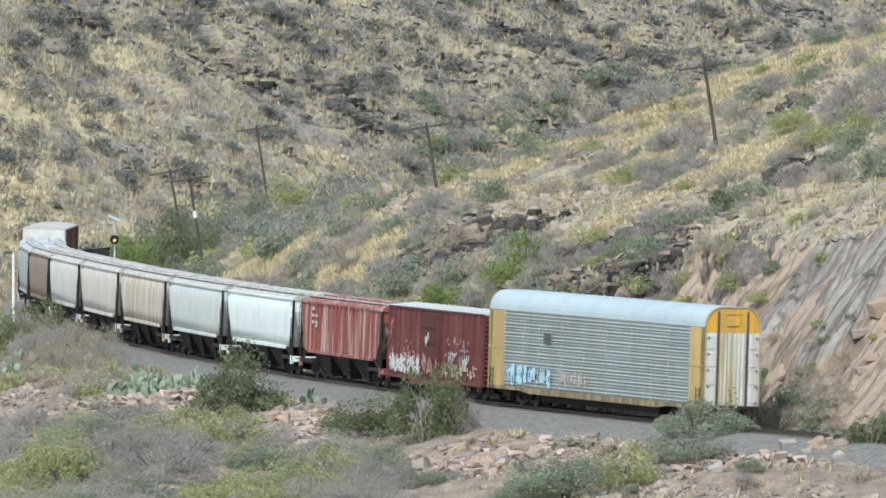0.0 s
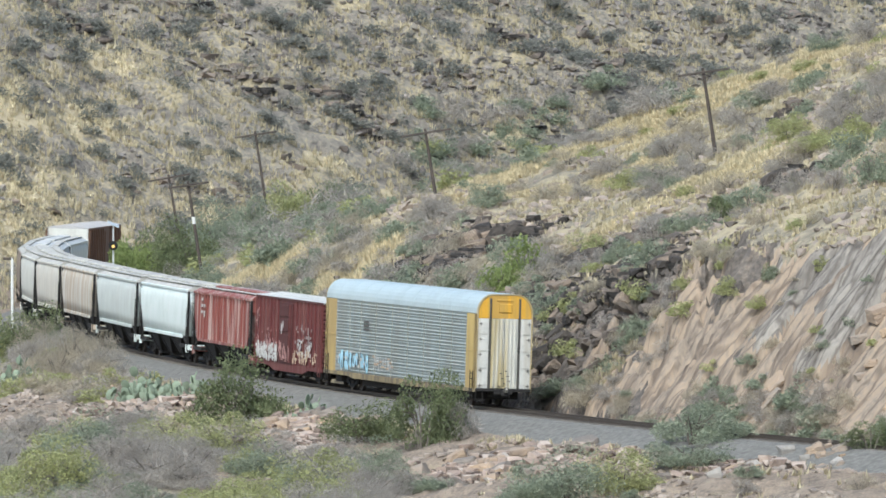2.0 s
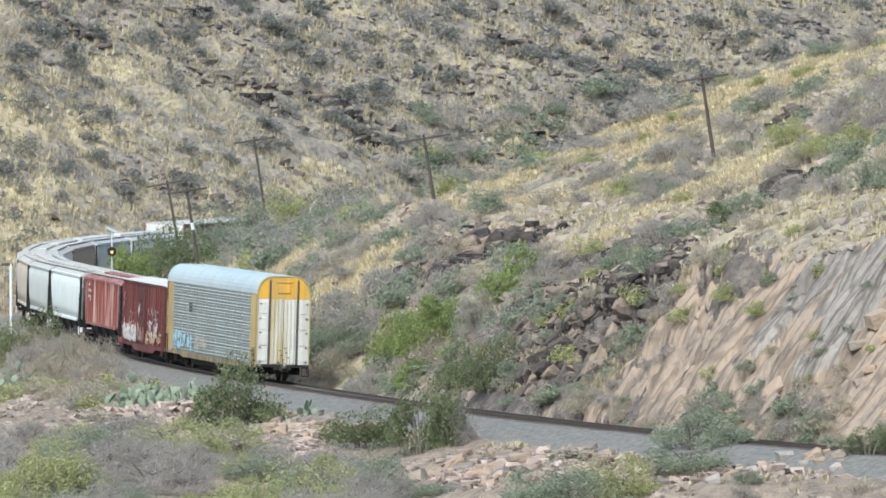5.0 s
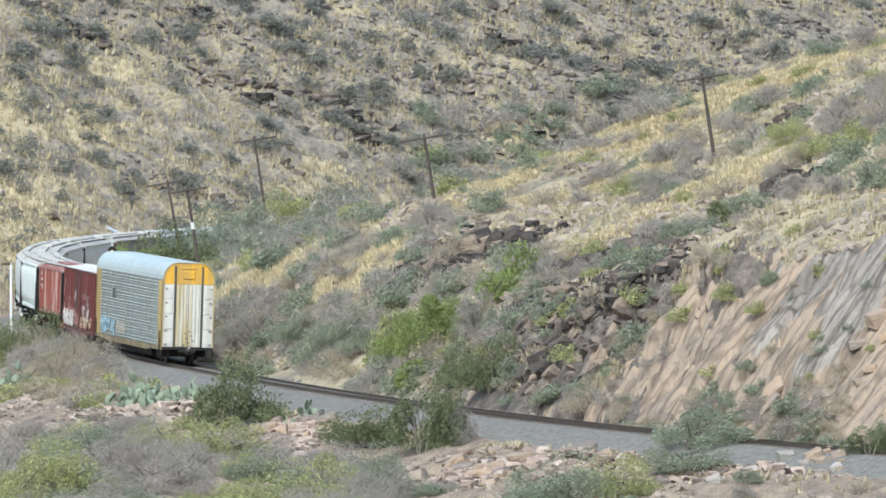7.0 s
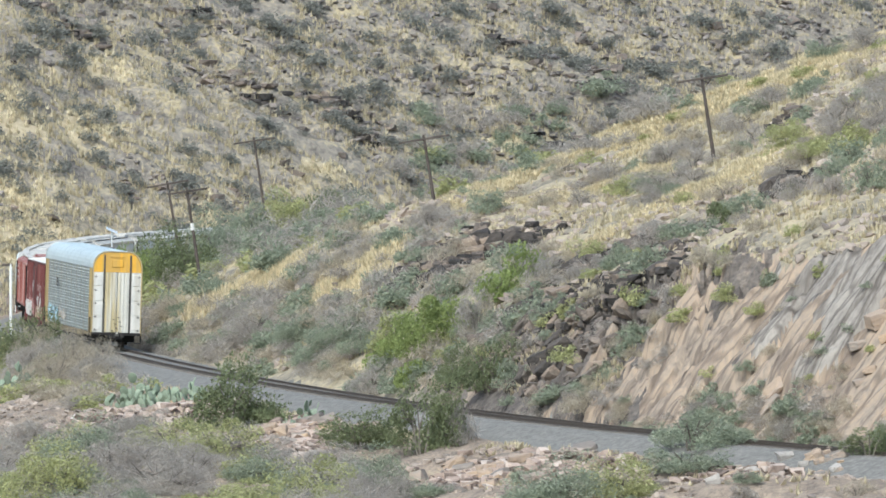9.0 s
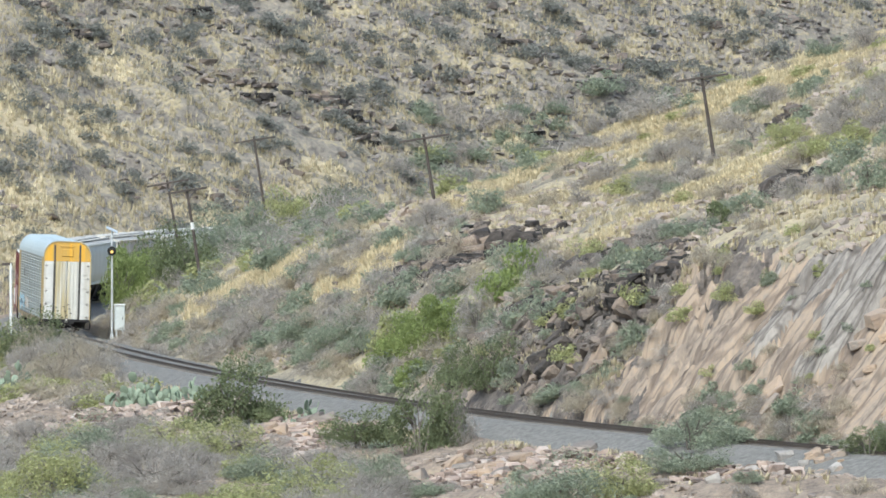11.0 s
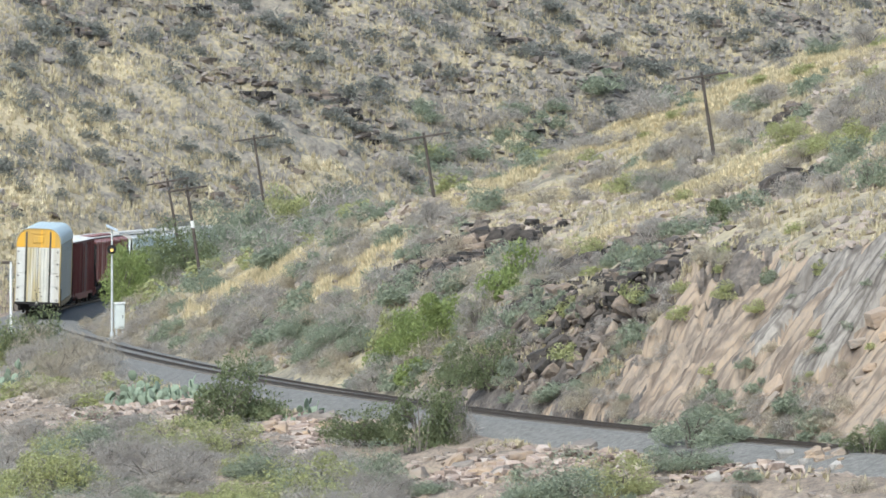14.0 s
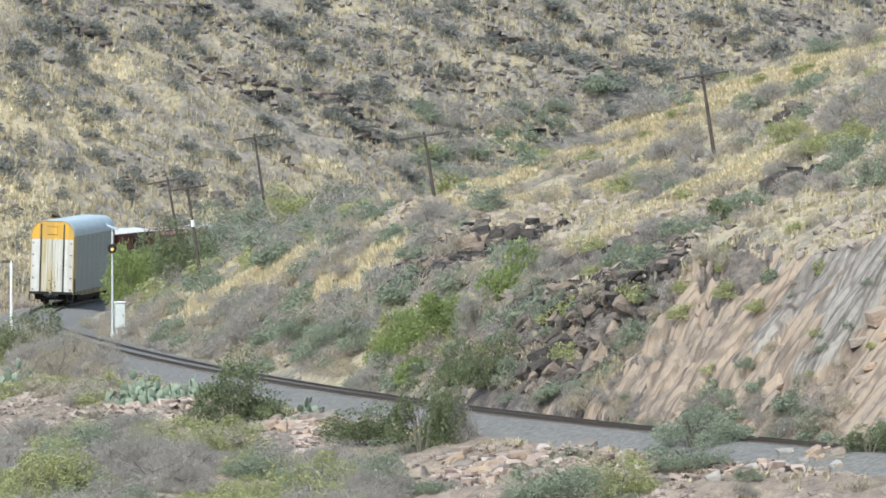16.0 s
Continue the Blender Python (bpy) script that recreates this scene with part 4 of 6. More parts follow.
scrawl(box1, "spray_white", 6, .9, 1.5, 2.7, 3.1, "white spray-painted marks", 1.585)
couple(box1, 16.2, 5.5, 1.1)
for label, paint, ribs, roof in (("oxide red ribbed covered hopper with pale streaks", "oxide", True, "oxide"),
                                 ("smooth pale mint white covered hopper", "mint", False, "grime_roof"),
                                 ("pale grey covered hopper with dusty roof", "palegrey", False, "grime_roof"),
                                 ("grey covered hopper streaked with orange rust", "rusty", False, "grime_roof"),
                                 ("cream covered hopper with dark end gaps", "cream", False, "grime_roof"),
                                 ("ivory covered hopper with grimy sill", "ivory", False, "grime_roof"),
                                 ("tan brown covered hopper with dusty roof", "tan", False, "grime_roof"),
                                 ("blue grey covered hopper with dusty roof", "bluegrey", False, "boxroof"),
                                 ("pale grey covered hopper with dusty roof", "palegrey", False, "boxroof")):
    h = hopper(label, paint, ribs, "train cars", roof)
    if paint == "oxide":
        bm = bmesh.new()
        for y in (5.6, 4.9):
            for i in range(3):
                box(bm, -1.56, -1.552, y - .2, y + .2, 3.0 + i * .36 - (.9 if i == 2 and y < 5 else 0), 3.16 + i * .36 - (.9 if i == 2 and y < 5 else 0))
        part("stencil", bm, "spray_white", h)
    couple(h, 17.5, 6.4, 1.4)
hc = boxcar("tall brown boxcar with pale roof and white end", "train cars", 18.4, 5.05, "brown", "brown", "ivory", "dull_roof")
couple(hc, 18.4, 6.6, 1.1)
gn = gondola("low black gondola with ribbed sides", "train cars")
couple(gn, 16.0, 5.5, 1.1)
for _ in range(4):
    couple(copy_thing(gn, Matrix()), 16.0, 5.5, 1.1)

# ---- sleepers ----
TIE = bmesh.new()
box(TIE, -1.3, 1.3, -.115, .115, -.36, -.19, .012)
tie_me = bpy.data.meshes.new("sleeper")
TIE.to_mesh(tie_me)
TIE.free()
tie_me.materials.append(M["tie"])


# ---- plants ----
M["leaf_green"] = leafy("bright_green_leaves", (.30, .355, .14))
M["leaf_dark"] = leafy("dark_green_leaves", (.215, .245, .135))
M["leaf_greygreen"] = leafy("grey_green_leaves", (.325, .36, .265))
M["leaf_olive"] = leafy("olive_yellow_leaves", (.43, .44, .22))
M["twigs"] = leafy("dry_grey_twigs", (.44, .405, .36))
M["brush"] = leafy("tan_dry_brush", (.48, .425, .33))
M["far_leaf"] = leafy("dusty_shrub_leaves", (.27, .272, .24))
M["bark"] = mat("grey_bark", (.20, .175, .15), .95)
M["straw"] = leafy("straw_grass", (.52, .455, .31), share=.2)
M["gold_straw"] = leafy("golden_grass", (.68, .59, .39), share=.2)
M["pale_straw"] = leafy("pale_straw_grass", (.76, .68, .48), (.9, 1.1), .12, .2)
M["pad"] = mat("cactus_pads", (.245, .30, .215), .7, (.75, 1.2), 3, 9, .1, obj=.4)


def mesh_np(name, v, f, material, smooth=False):
    me = bpy.data.meshes.new(name)
    k = f.shape[1]
    me.vertices.add(len(v))
    me.vertices.foreach_set("co", np.asarray(v, np.float32).ravel())
    me.loops.add(f.size)
    me.loops.foreach_set("vertex_index", f.ravel().astype(np.int32))
    me.polygons.add(len(f))
    me.polygons.foreach_set("loop_start", np.arange(0, f.size, k, dtype=np.int32))
    me.update(calc_edges=True)
    me.shade_flat()
    for q in (material if isinstance(material, (list, tuple)) else [material]):
        me.materials.append(M[q])
    return me


def leaves(rng, count, size, slim=.5, lobes=8, flat=.75, upright=0.0, core=.45):
    """Leaf blades over a crown of uneven lobes; unit width, base at z = 0."""
    ca, cr = rng.uniform(0, 6.283, lobes), .36 * rng.uniform(0, 1, lobes) ** .6
    cen = np.stack([np.cos(ca) * cr, np.sin(ca) * cr, (rng.uniform(.1, .78, lobes) * (1 - .9 * cr)) * flat], 1)
    skirt = np.arange(lobes) < lobes * .4
    cen[skirt] = np.stack([np.cos(ca) * .38, np.sin(ca) * .38, rng.uniform(.06, .26, lobes)], 1)[skirt]
    rad = rng.uniform(.12, .27, lobes)
    which = rng.integers(0, lobes, count)
    d = rng.normal(size=(count, 3))
    d /= np.linalg.norm(d, axis=1)[:, None]
    r = rng.uniform(core, 1.12, count) ** .6
    p = cen[which] + d * (rad[which] * r)[:, None] * np.array([1.05, 1.05, .85])
    low = p[:, 2] < .03
    p[low, 2] = rng.uniform(.0, .2, low.sum())
    a = rng.normal(size=(count, 3))
    a[:, 2] = a[:, 2] * (1 - upright) + upright * 2.2
    a /= np.linalg.norm(a, axis=1)[:, None]
    b = np.cross(a, rng.normal(size=(count, 3)))
    b /= np.linalg.norm(b, axis=1)[:, None]
    s = size * rng.uniform(.6, 1.5, count)[:, None]
    q = np.stack([p - a * s - b * s * slim, p - a * s + b * s * slim, p + a * s * 1.2], 1).reshape(-1, 3)
    return q, np.arange(count * 3).reshape(-1, 3)


def stem_mesh(name, rng, material="bark", n=7):
    bm = bmesh.new()
    for _ in range(n):
        a = rng.uniform(0, 6.28)
        r = rng.uniform(.12, .34)
        mid = (math.cos(a) * r * .45, math.sin(a) * r * .45, rng.uniform(.18, .3))
        tip = (math.cos(a) * r, math.sin(a) * r, rng.uniform(.3, .5))
        tube(bm, (math.cos(a) * .03, math.sin(a) * .03, -.08), mid, .014, .01, 5)
        tube(bm, mid, tip, .01, .004, 5)
        tip2 = (math.cos(a + .9) * r * .9, math.sin(a + .9) * r * .9, rng.uniform(.26, .46))
        tube(bm, mid, tip2, .008, .003, 5)
    me = bpy.data.meshes.new(name)
    bm.to_mesh(me)
    bm.free()
    me.materials.append(M[material])
    return me


RNG = np.random.default_rng(5)
BUSH = {}
KINDS = {"green": ("leaf_green", 3600, .021, .6, 0, "bright green leafy mesquite bush on the rocky slope"),
         "dark": ("leaf_dark", 3800, .020, .55, 0, "dark green dense bush on the rocky bank"),
         "greygreen": ("leaf_greygreen", 4200, .023, .32, .3, "grey-green feathery desert bush beside the line"),
         "olive": ("leaf_olive", 4000, .021, .42, .25, "olive yellow-green desert bush in the dry wash"),
         "twig": ("twigs", 3400, .05, .06, .4, "leafless grey twiggy desert shrub"),
         "brush": ("brush", 3000, .05, .06, .5, "tan dry brush on stony ground")}
LIGHT = {}
for kind, (mt, cnt, sz, slim, upr, lab) in KINDS.items():
    BUSH[kind], LIGHT[kind] = [], []
    for k in range(4):
        v, f = leaves(RNG, int(cnt * 1.7), sz * .75, slim, 14 + 2 * k, .85, upr)
        v2, f2 = leaves(RNG, int(cnt * .4), sz * 1.45, slim * 1.05, 11 + k, .85, upr)
        v3, f3 = leaves(RNG, cnt // 6, sz * 2.2, slim * 1.05, 11 + k, .85, upr)
        BUSH[kind].append((mesh_np("crown", v, f, mt), mesh_np("crown", v2, f2, mt), stem_mesh("trunk", RNG)))
        LIGHT[kind].append((v3, f3))


def bush(kind, x, y, w, h, z=None, seed=0):
    """One bush of trunk and leafy crown."""
    full, light, st = BUSH[kind][seed % 4]
    z = gz(x, y) - .06 if z is None else z
    word = ("low " if h < 1.3 else "tall " if h > 3.2 else "")
    ob = thing("tree" if h > 3.6 else "bush", word + KINDS[kind][5], "tree" if h > 3.6 else "bush", "desert bushes")
    ob.matrix_basis = Matrix.LocRotScale((x, y, z), Euler((0, 0, seed * 2.4)), (w, w, h / .75))
    for nm, q in (("trunk", st), ("crown", full if w > 2.9 else light)):
        c = new(nm, q)
        c.parent = ob
    return ob


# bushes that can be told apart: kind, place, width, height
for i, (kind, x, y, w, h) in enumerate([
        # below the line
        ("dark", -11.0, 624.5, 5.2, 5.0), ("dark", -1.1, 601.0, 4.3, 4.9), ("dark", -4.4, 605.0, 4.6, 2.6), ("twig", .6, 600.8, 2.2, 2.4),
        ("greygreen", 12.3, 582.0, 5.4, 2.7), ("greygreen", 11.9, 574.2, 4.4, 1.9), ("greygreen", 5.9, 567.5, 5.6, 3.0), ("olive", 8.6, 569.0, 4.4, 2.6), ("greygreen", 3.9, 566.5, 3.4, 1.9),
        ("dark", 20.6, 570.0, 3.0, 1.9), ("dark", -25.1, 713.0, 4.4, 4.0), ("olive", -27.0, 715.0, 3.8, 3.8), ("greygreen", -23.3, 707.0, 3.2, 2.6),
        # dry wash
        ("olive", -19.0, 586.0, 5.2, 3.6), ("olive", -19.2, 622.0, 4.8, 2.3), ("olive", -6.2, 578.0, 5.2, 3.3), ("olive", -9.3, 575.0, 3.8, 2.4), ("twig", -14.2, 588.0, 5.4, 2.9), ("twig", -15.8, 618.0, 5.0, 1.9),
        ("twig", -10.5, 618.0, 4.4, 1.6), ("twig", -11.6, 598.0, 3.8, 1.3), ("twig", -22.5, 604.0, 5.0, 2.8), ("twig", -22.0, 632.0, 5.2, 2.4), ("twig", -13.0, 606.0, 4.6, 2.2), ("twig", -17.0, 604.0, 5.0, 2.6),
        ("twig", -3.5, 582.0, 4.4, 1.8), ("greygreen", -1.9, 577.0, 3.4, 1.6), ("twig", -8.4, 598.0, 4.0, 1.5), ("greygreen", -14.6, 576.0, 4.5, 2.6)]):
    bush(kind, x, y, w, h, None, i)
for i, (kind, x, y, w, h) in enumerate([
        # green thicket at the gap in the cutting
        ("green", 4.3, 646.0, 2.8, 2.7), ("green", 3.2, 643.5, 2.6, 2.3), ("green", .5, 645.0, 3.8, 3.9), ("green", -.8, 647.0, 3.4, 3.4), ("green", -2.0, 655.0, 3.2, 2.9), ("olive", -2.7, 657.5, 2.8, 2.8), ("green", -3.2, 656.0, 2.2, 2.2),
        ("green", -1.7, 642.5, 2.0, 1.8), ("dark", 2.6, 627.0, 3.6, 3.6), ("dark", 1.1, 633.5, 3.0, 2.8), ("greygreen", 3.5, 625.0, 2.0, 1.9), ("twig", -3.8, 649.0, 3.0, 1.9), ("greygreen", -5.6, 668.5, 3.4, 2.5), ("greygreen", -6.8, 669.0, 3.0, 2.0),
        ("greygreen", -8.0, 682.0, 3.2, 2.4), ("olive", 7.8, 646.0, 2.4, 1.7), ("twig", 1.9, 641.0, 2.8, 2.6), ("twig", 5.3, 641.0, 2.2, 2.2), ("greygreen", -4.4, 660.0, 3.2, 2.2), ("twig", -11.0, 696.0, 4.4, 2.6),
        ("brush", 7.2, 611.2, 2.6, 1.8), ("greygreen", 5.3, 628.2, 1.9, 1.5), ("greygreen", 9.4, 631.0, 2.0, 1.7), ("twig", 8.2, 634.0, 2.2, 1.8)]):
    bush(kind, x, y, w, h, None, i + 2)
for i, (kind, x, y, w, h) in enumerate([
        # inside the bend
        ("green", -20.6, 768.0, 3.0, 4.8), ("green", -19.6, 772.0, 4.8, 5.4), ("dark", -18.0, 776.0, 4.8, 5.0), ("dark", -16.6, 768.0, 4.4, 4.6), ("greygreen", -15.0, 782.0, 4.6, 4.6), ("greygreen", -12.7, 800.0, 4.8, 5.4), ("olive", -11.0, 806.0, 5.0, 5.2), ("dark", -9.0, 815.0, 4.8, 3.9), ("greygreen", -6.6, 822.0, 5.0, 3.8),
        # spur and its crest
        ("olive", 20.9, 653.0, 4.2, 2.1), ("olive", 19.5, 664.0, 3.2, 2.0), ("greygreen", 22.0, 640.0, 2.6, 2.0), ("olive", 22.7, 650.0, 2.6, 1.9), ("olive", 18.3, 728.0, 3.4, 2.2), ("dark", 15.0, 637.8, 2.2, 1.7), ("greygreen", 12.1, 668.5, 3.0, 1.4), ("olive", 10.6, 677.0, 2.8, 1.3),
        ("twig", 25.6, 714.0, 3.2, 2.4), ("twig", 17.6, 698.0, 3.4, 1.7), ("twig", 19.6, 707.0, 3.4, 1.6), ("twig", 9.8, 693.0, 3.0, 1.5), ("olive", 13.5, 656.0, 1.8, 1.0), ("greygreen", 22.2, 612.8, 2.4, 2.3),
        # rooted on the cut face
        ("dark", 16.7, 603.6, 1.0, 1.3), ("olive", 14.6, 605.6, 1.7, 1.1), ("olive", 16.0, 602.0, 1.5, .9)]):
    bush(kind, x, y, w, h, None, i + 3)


for i, (s_at, off, w, h) in enumerate(((104, -4.8, 3.4, 2.6), (110, -4.4, 3.6, 2.9), (116, -4.6, 3.4, 3.0), (122, -4.3, 3.6, 2.9), (128, -4.8, 3.4, 3.0), (134, -4.4, 3.2, 2.8), (119, -6.5, 3.8, 2.8), (107, -7.0, 3.8, 2.6))):
    m = car_pose(s_at, .5)
    q = m @ Vector((off, 0, 0))
    bush("brush" if i % 3 else "twig", q.x, q.y, w, h, None, i)


def scatter(count, x0, x1, y0, y1, seed, keep):
    """Random places on the land that pass keep(x, y, z, s, n, rock)."""
    rng = np.random.default_rng(seed)
    x, y = rng.uniform(x0, x1, count), rng.uniform(y0, y1, count)
    z, s, n, rk = ground_z(x, y)
    rk = np.minimum(rk, 1)
    bare = np.zeros(x.shape, bool)
    for bx, by, br in ((0, 670, 2.0), (3.2, 668, 2.6), (6.8, 664, 1.6), (10.5, 630, 2.0), (6.4, 642, 1.6), (19, 638, 1.4), (-14.8, 724, 1.3), (-13.4, 718, 1.4), (-11.9, 714, 1.4), (-10.2, 711, 1.4), (-8.8, 709, 1.3), (-6.8, 696, 1.3), (-4.8, 690, 1.4)):
        bare |= ((x - bx) / br) ** 2 + ((y - by) / (br * 1.6)) ** 2 < 1
    ok = keep(x, y, z, s, n, rk) & (np.abs(x) < y * .0405) & ~bare
    return x[ok], y[ok], z[ok], rng


def sow(kinds, count, area, seed, keep, w, h, sink=.06):
    x, y, z, rng = scatter(count, *area, seed, keep)
    for i in range(len(x)):
        ww = rng.uniform(*w)
        bush(kinds[int(rng.integers(len(kinds)))], float(x[i]), float(y[i]), ww, ww * rng.uniform(*h), float(z[i]) - sink, int(rng.integers(1000)))


def uphill(x, y):
    return y - 955 - np.where(x < 0, 1.6, 1.0) * x


clump = lambda x, y, size, seed: fbm(x, y, size, 2, seed)
# spur
sow(["twig", "twig", "greygreen", "twig", "brush", "twig"], 420, (-22, 34, 600, 820), 1, lambda x, y, z, s, n, r: (n > 7) & (r < .3) & (z > 2) & (clump(x, y, 14, 5) > -.2), (1.4, 3.0), (.5, .75))
# dry wash
sow(["twig", "twig", "twig", "greygreen", "twig", "olive"], 110, (-26, -2, 535, 640), 5, lambda x, y, z, s, n, r: (n < -13) & (n > -60), (3.0, 5.2), (.42, .62))
sow(["brush", "twig", "greygreen"], 26, (-6, 24, 545, 585), 6, lambda x, y, z, s, n, r: (n < -9), (1.0, 2.0), (.4, .6))


# ---- joined scatter: far shrubs, grass, stones ----
def strewn(name, temps, x, y, z, w, h, rng, material, label, category, tilt=.0, smooth=False):
    """Many small pieces as one object."""
    vs, fs, base = [], [], 0
    ang = rng.uniform(0, 6.283, len(x))
    pick = rng.integers(0, len(temps), len(x))
    for i in range(len(x)):
        v, f = temps[pick[i]]
        c, s = math.cos(ang[i]), math.sin(ang[i])
        q = np.empty_like(v)
        q[:, 0], q[:, 1] = (v[:, 0] * c - v[:, 1] * s) * w[i] + x[i], (v[:, 0] * s + v[:, 1] * c) * w[i] + y[i]
        q[:, 2] = v[:, 2] * h[i] + z[i]
        vs.append(q)
        fs.append(f + base)
        base += len(v)
    ob = new(name, mesh_np(name, np.concatenate(vs), np.concatenate(fs), material))
    return tagged(ob, label, category, kind="stuff")


def thicket(name, kinds, count, area, seed, keep, w, h, label):
    """Dense scrub that cannot be picked apart, one object for each kind of leaf."""
    for j, kind in enumerate(kinds):
        x, y, z, rng = scatter(count, *area, seed * 10 + j, keep)
        ww = rng.uniform(*w, len(x))
        strewn(name, LIGHT[kind], x, y, z - .1, ww, ww * rng.uniform(*h, len(x)) / .85, rng, KINDS[kind][0], label[j], "scrub")


thicket("hollow_scrub", ["twig", "greygreen", "olive", "twig"], 75, (-18, 26, 795, 955), 2, lambda x, y, z, s, n, r: (n > 7) & (x > -12.5 + (y - 800) * .07), (3.0, 5.2), (.62, .85),
        ["leafless grey scrub filling the hollow", "grey-green scrub filling the hollow", "olive green scrub filling the hollow", "pale grey scrub filling the hollow"])
thicket("hollow_scrub", ["twig", "greygreen"], 260, (-4, 34, 955, 1050), 31, lambda x, y, z, s, n, r: (n < -7) & (uphill(x, y) > 14) & (uphill(x, y) < 52), (2.0, 3.6), (.6, .8),
        ["leafless grey scrub at the foot of the far hillside", "grey-green scrub at the foot of the far hillside"])
thicket("hollow_scrub", ["olive"], 60, (-4, 34, 955, 1050), 34, lambda x, y, z, s, n, r: (n < -7) & (uphill(x, y) > 14) & (uphill(x, y) < 44), (2.0, 3.4), (.6, .8),
        ["olive scrub at the foot of the far hillside"])
thicket("crest_scrub", ["twig", "greygreen", "olive"], 60, (-20, 16, 715, 800), 8, lambda x, y, z, s, n, r: (n > 12) & (clump(x, y, 12, 8) > -.2), (1.8, 3.4), (.55, .75),
        ["leafless grey scrub along the low crest", "grey-green scrub along the low crest", "olive scrub along the low crest"])
thicket("bend_scrub", ["twig", "olive", "greygreen"], 30, (-24, -6, 700, 800), 7, lambda x, y, z, s, n, r: (n > 5.5) & (n < 16), (2.0, 3.4), (.55, .8),
        ["leafless grey scrub inside the bend", "olive scrub inside the bend", "grey-green scrub inside the bend"])
thicket("foot_brush", ["brush", "twig", "greygreen"], 620, (-24, 22, 575, 740), 3, lambda x, y, z, s, n, r: (n > 4.0) & (n < 5.4 + 3 * sstep(30, 70, s)), (1.2, 2.4), (.5, .8),
        ["tan dry brush at the foot of the cutting", "grey dry brush at the foot of the cutting", "low grey-green brush at the foot of the cutting"])
thicket("cutting_brush", ["brush", "twig", "greygreen"], 330, (2, 24, 570, 618), 33, lambda x, y, z, s, n, r: (n > 3.3) & (n < 4.9), (.9, 1.9), (.55, .85),
        ["tan dry brush under the rock face", "grey dry brush under the rock face", "low grey-green brush under the rock face"])
thicket("face_scrub", ["brush", "greygreen", "olive"], 60, (9, 24, 585, 612), 35, lambda x, y, z, s, n, r: (n > 6) & (r > .5) & (clump(x, y, 5, 36) > .05), (.6, 1.4), (.5, .8),
        ["tan brush rooted on the rock face", "grey-green brush rooted on the rock face", "olive brush rooted on the rock face"])
thicket("slope_scrub", ["twig", "greygreen", "brush"], 130, (-14, 6, 630, 720), 9, lambda x, y, z, s, n, r: (n > 5.0) & (n < 15) & (s > 38), (1.6, 3.0), (.55, .8),
        ["leafless grey scrub on the slope above the line", "grey-green scrub on the slope above the line", "tan scrub on the slope above the line"])
thicket("spur_scrub", ["twig", "brush", "olive", "greygreen"], 210, (-20, 36, 590, 850), 6, lambda x, y, z, s, n, r: (n > 6.5) & (r < .4) & (clump(x, y, 10, 28) > -.22), (.8, 1.9), (.5, .75),
        ["small grey shrubs over the spur", "small tan shrubs over the spur", "small olive shrubs over the spur", "small grey-green shrubs over the spur"])
thicket("crag_scrub", ["greygreen", "brush", "twig", "olive"], 130, (0, 16, 595, 650), 22, lambda x, y, z, s, n, r: (n > 5) & (r > .5) & (s > 22), (.9, 2.0), (.55, .8),
        ["grey-green shrubs rooted among the crags", "tan brush rooted among the crags", "grey shrubs rooted among the crags", "olive shrubs rooted among the crags"])
thicket("toe_brush", ["brush", "twig", "greygreen"], 190, (-14, 3, 636, 705), 24, lambda x, y, z, s, n, r: (n > 4.0) & (n < 8), (1.0, 2.1), (.5, .8),
        ["tan dry brush along the toe of the spur", "grey dry brush along the toe of the spur", "low grey-green brush along the toe of the spur"])
thicket("bend_brush", ["brush", "twig"], 150, (-26, -14, 700, 775), 23, lambda x, y, z, s, n, r: (n > 3.0) & (n < 5.6), (1.2, 2.2), (.5, .75),
        ["tan dry brush close inside the bend", "grey dry brush close inside the bend"])
thicket("outer_brush", ["brush", "twig", "olive"], 75, (-31, -13, 655, 740), 4, lambda x, y, z, s, n, r: (n < -4.8) & (n > -12) & (s > 82), (1.8, 3.2), (.45, .62),
        ["tan dry brush outside the bend", "grey dry brush outside the bend", "olive brush outside the bend"])
far_t = [leaves(RNG, 230, .055, .5, 9, .8, .1) for _ in range(5)]
x, y, z, rng = scatter(1500, -46, 50, 905, 1088, 11, lambda x, y, z, s, n, r: (n < -9) & (uphill(x, y) > -12) & (clump(x, y, 18, 15) > -.45))
w = rng.uniform(.9, 2.3, len(x)) * (1 + .35 * (rng.uniform(0, 1, len(x)) > .85))
strewn("far_shrubs", far_t, x, y, z - .1, w, w * rng.uniform(.7, 1.0, len(x)), rng, "far_leaf", "dusty grey-green shrubs dotted over the far hillside", "shrubs")
far_b = [leaves(RNG, 620, .045, .5, 15, .85, .1) for _ in range(5)]
x, y, z, rng = scatter(430, -46, 50, 905, 1088, 21, lambda x, y, z, s, n, r: (n < -9) & (uphill(x, y) > -10))
w = rng.uniform(2.0, 3.3, len(x))
strewn("large_far_shrubs", far_b, x, y, z - .15, w, w * rng.uniform(.65, .85, len(x)), rng, "far_leaf", "rounded dusty grey shrubs on the far hillside", "shrubs")
x, y, z, rng = scatter(1700, -46, 50, 900, 1088, 12, lambda x, y, z, s, n, r: (n < -9) & (uphill(x, y) > -14))
far_w = [leaves(RNG, 170, .09, .09, 7, .8, .5) for _ in range(4)]
w = rng.uniform(1.0, 2.4, len(x))
strewn("dry_shrubs", far_w, x, y, z - .1, w, w * .8, rng, "twigs", "dry grey shrubs dotted over the far hillside", "shrubs")


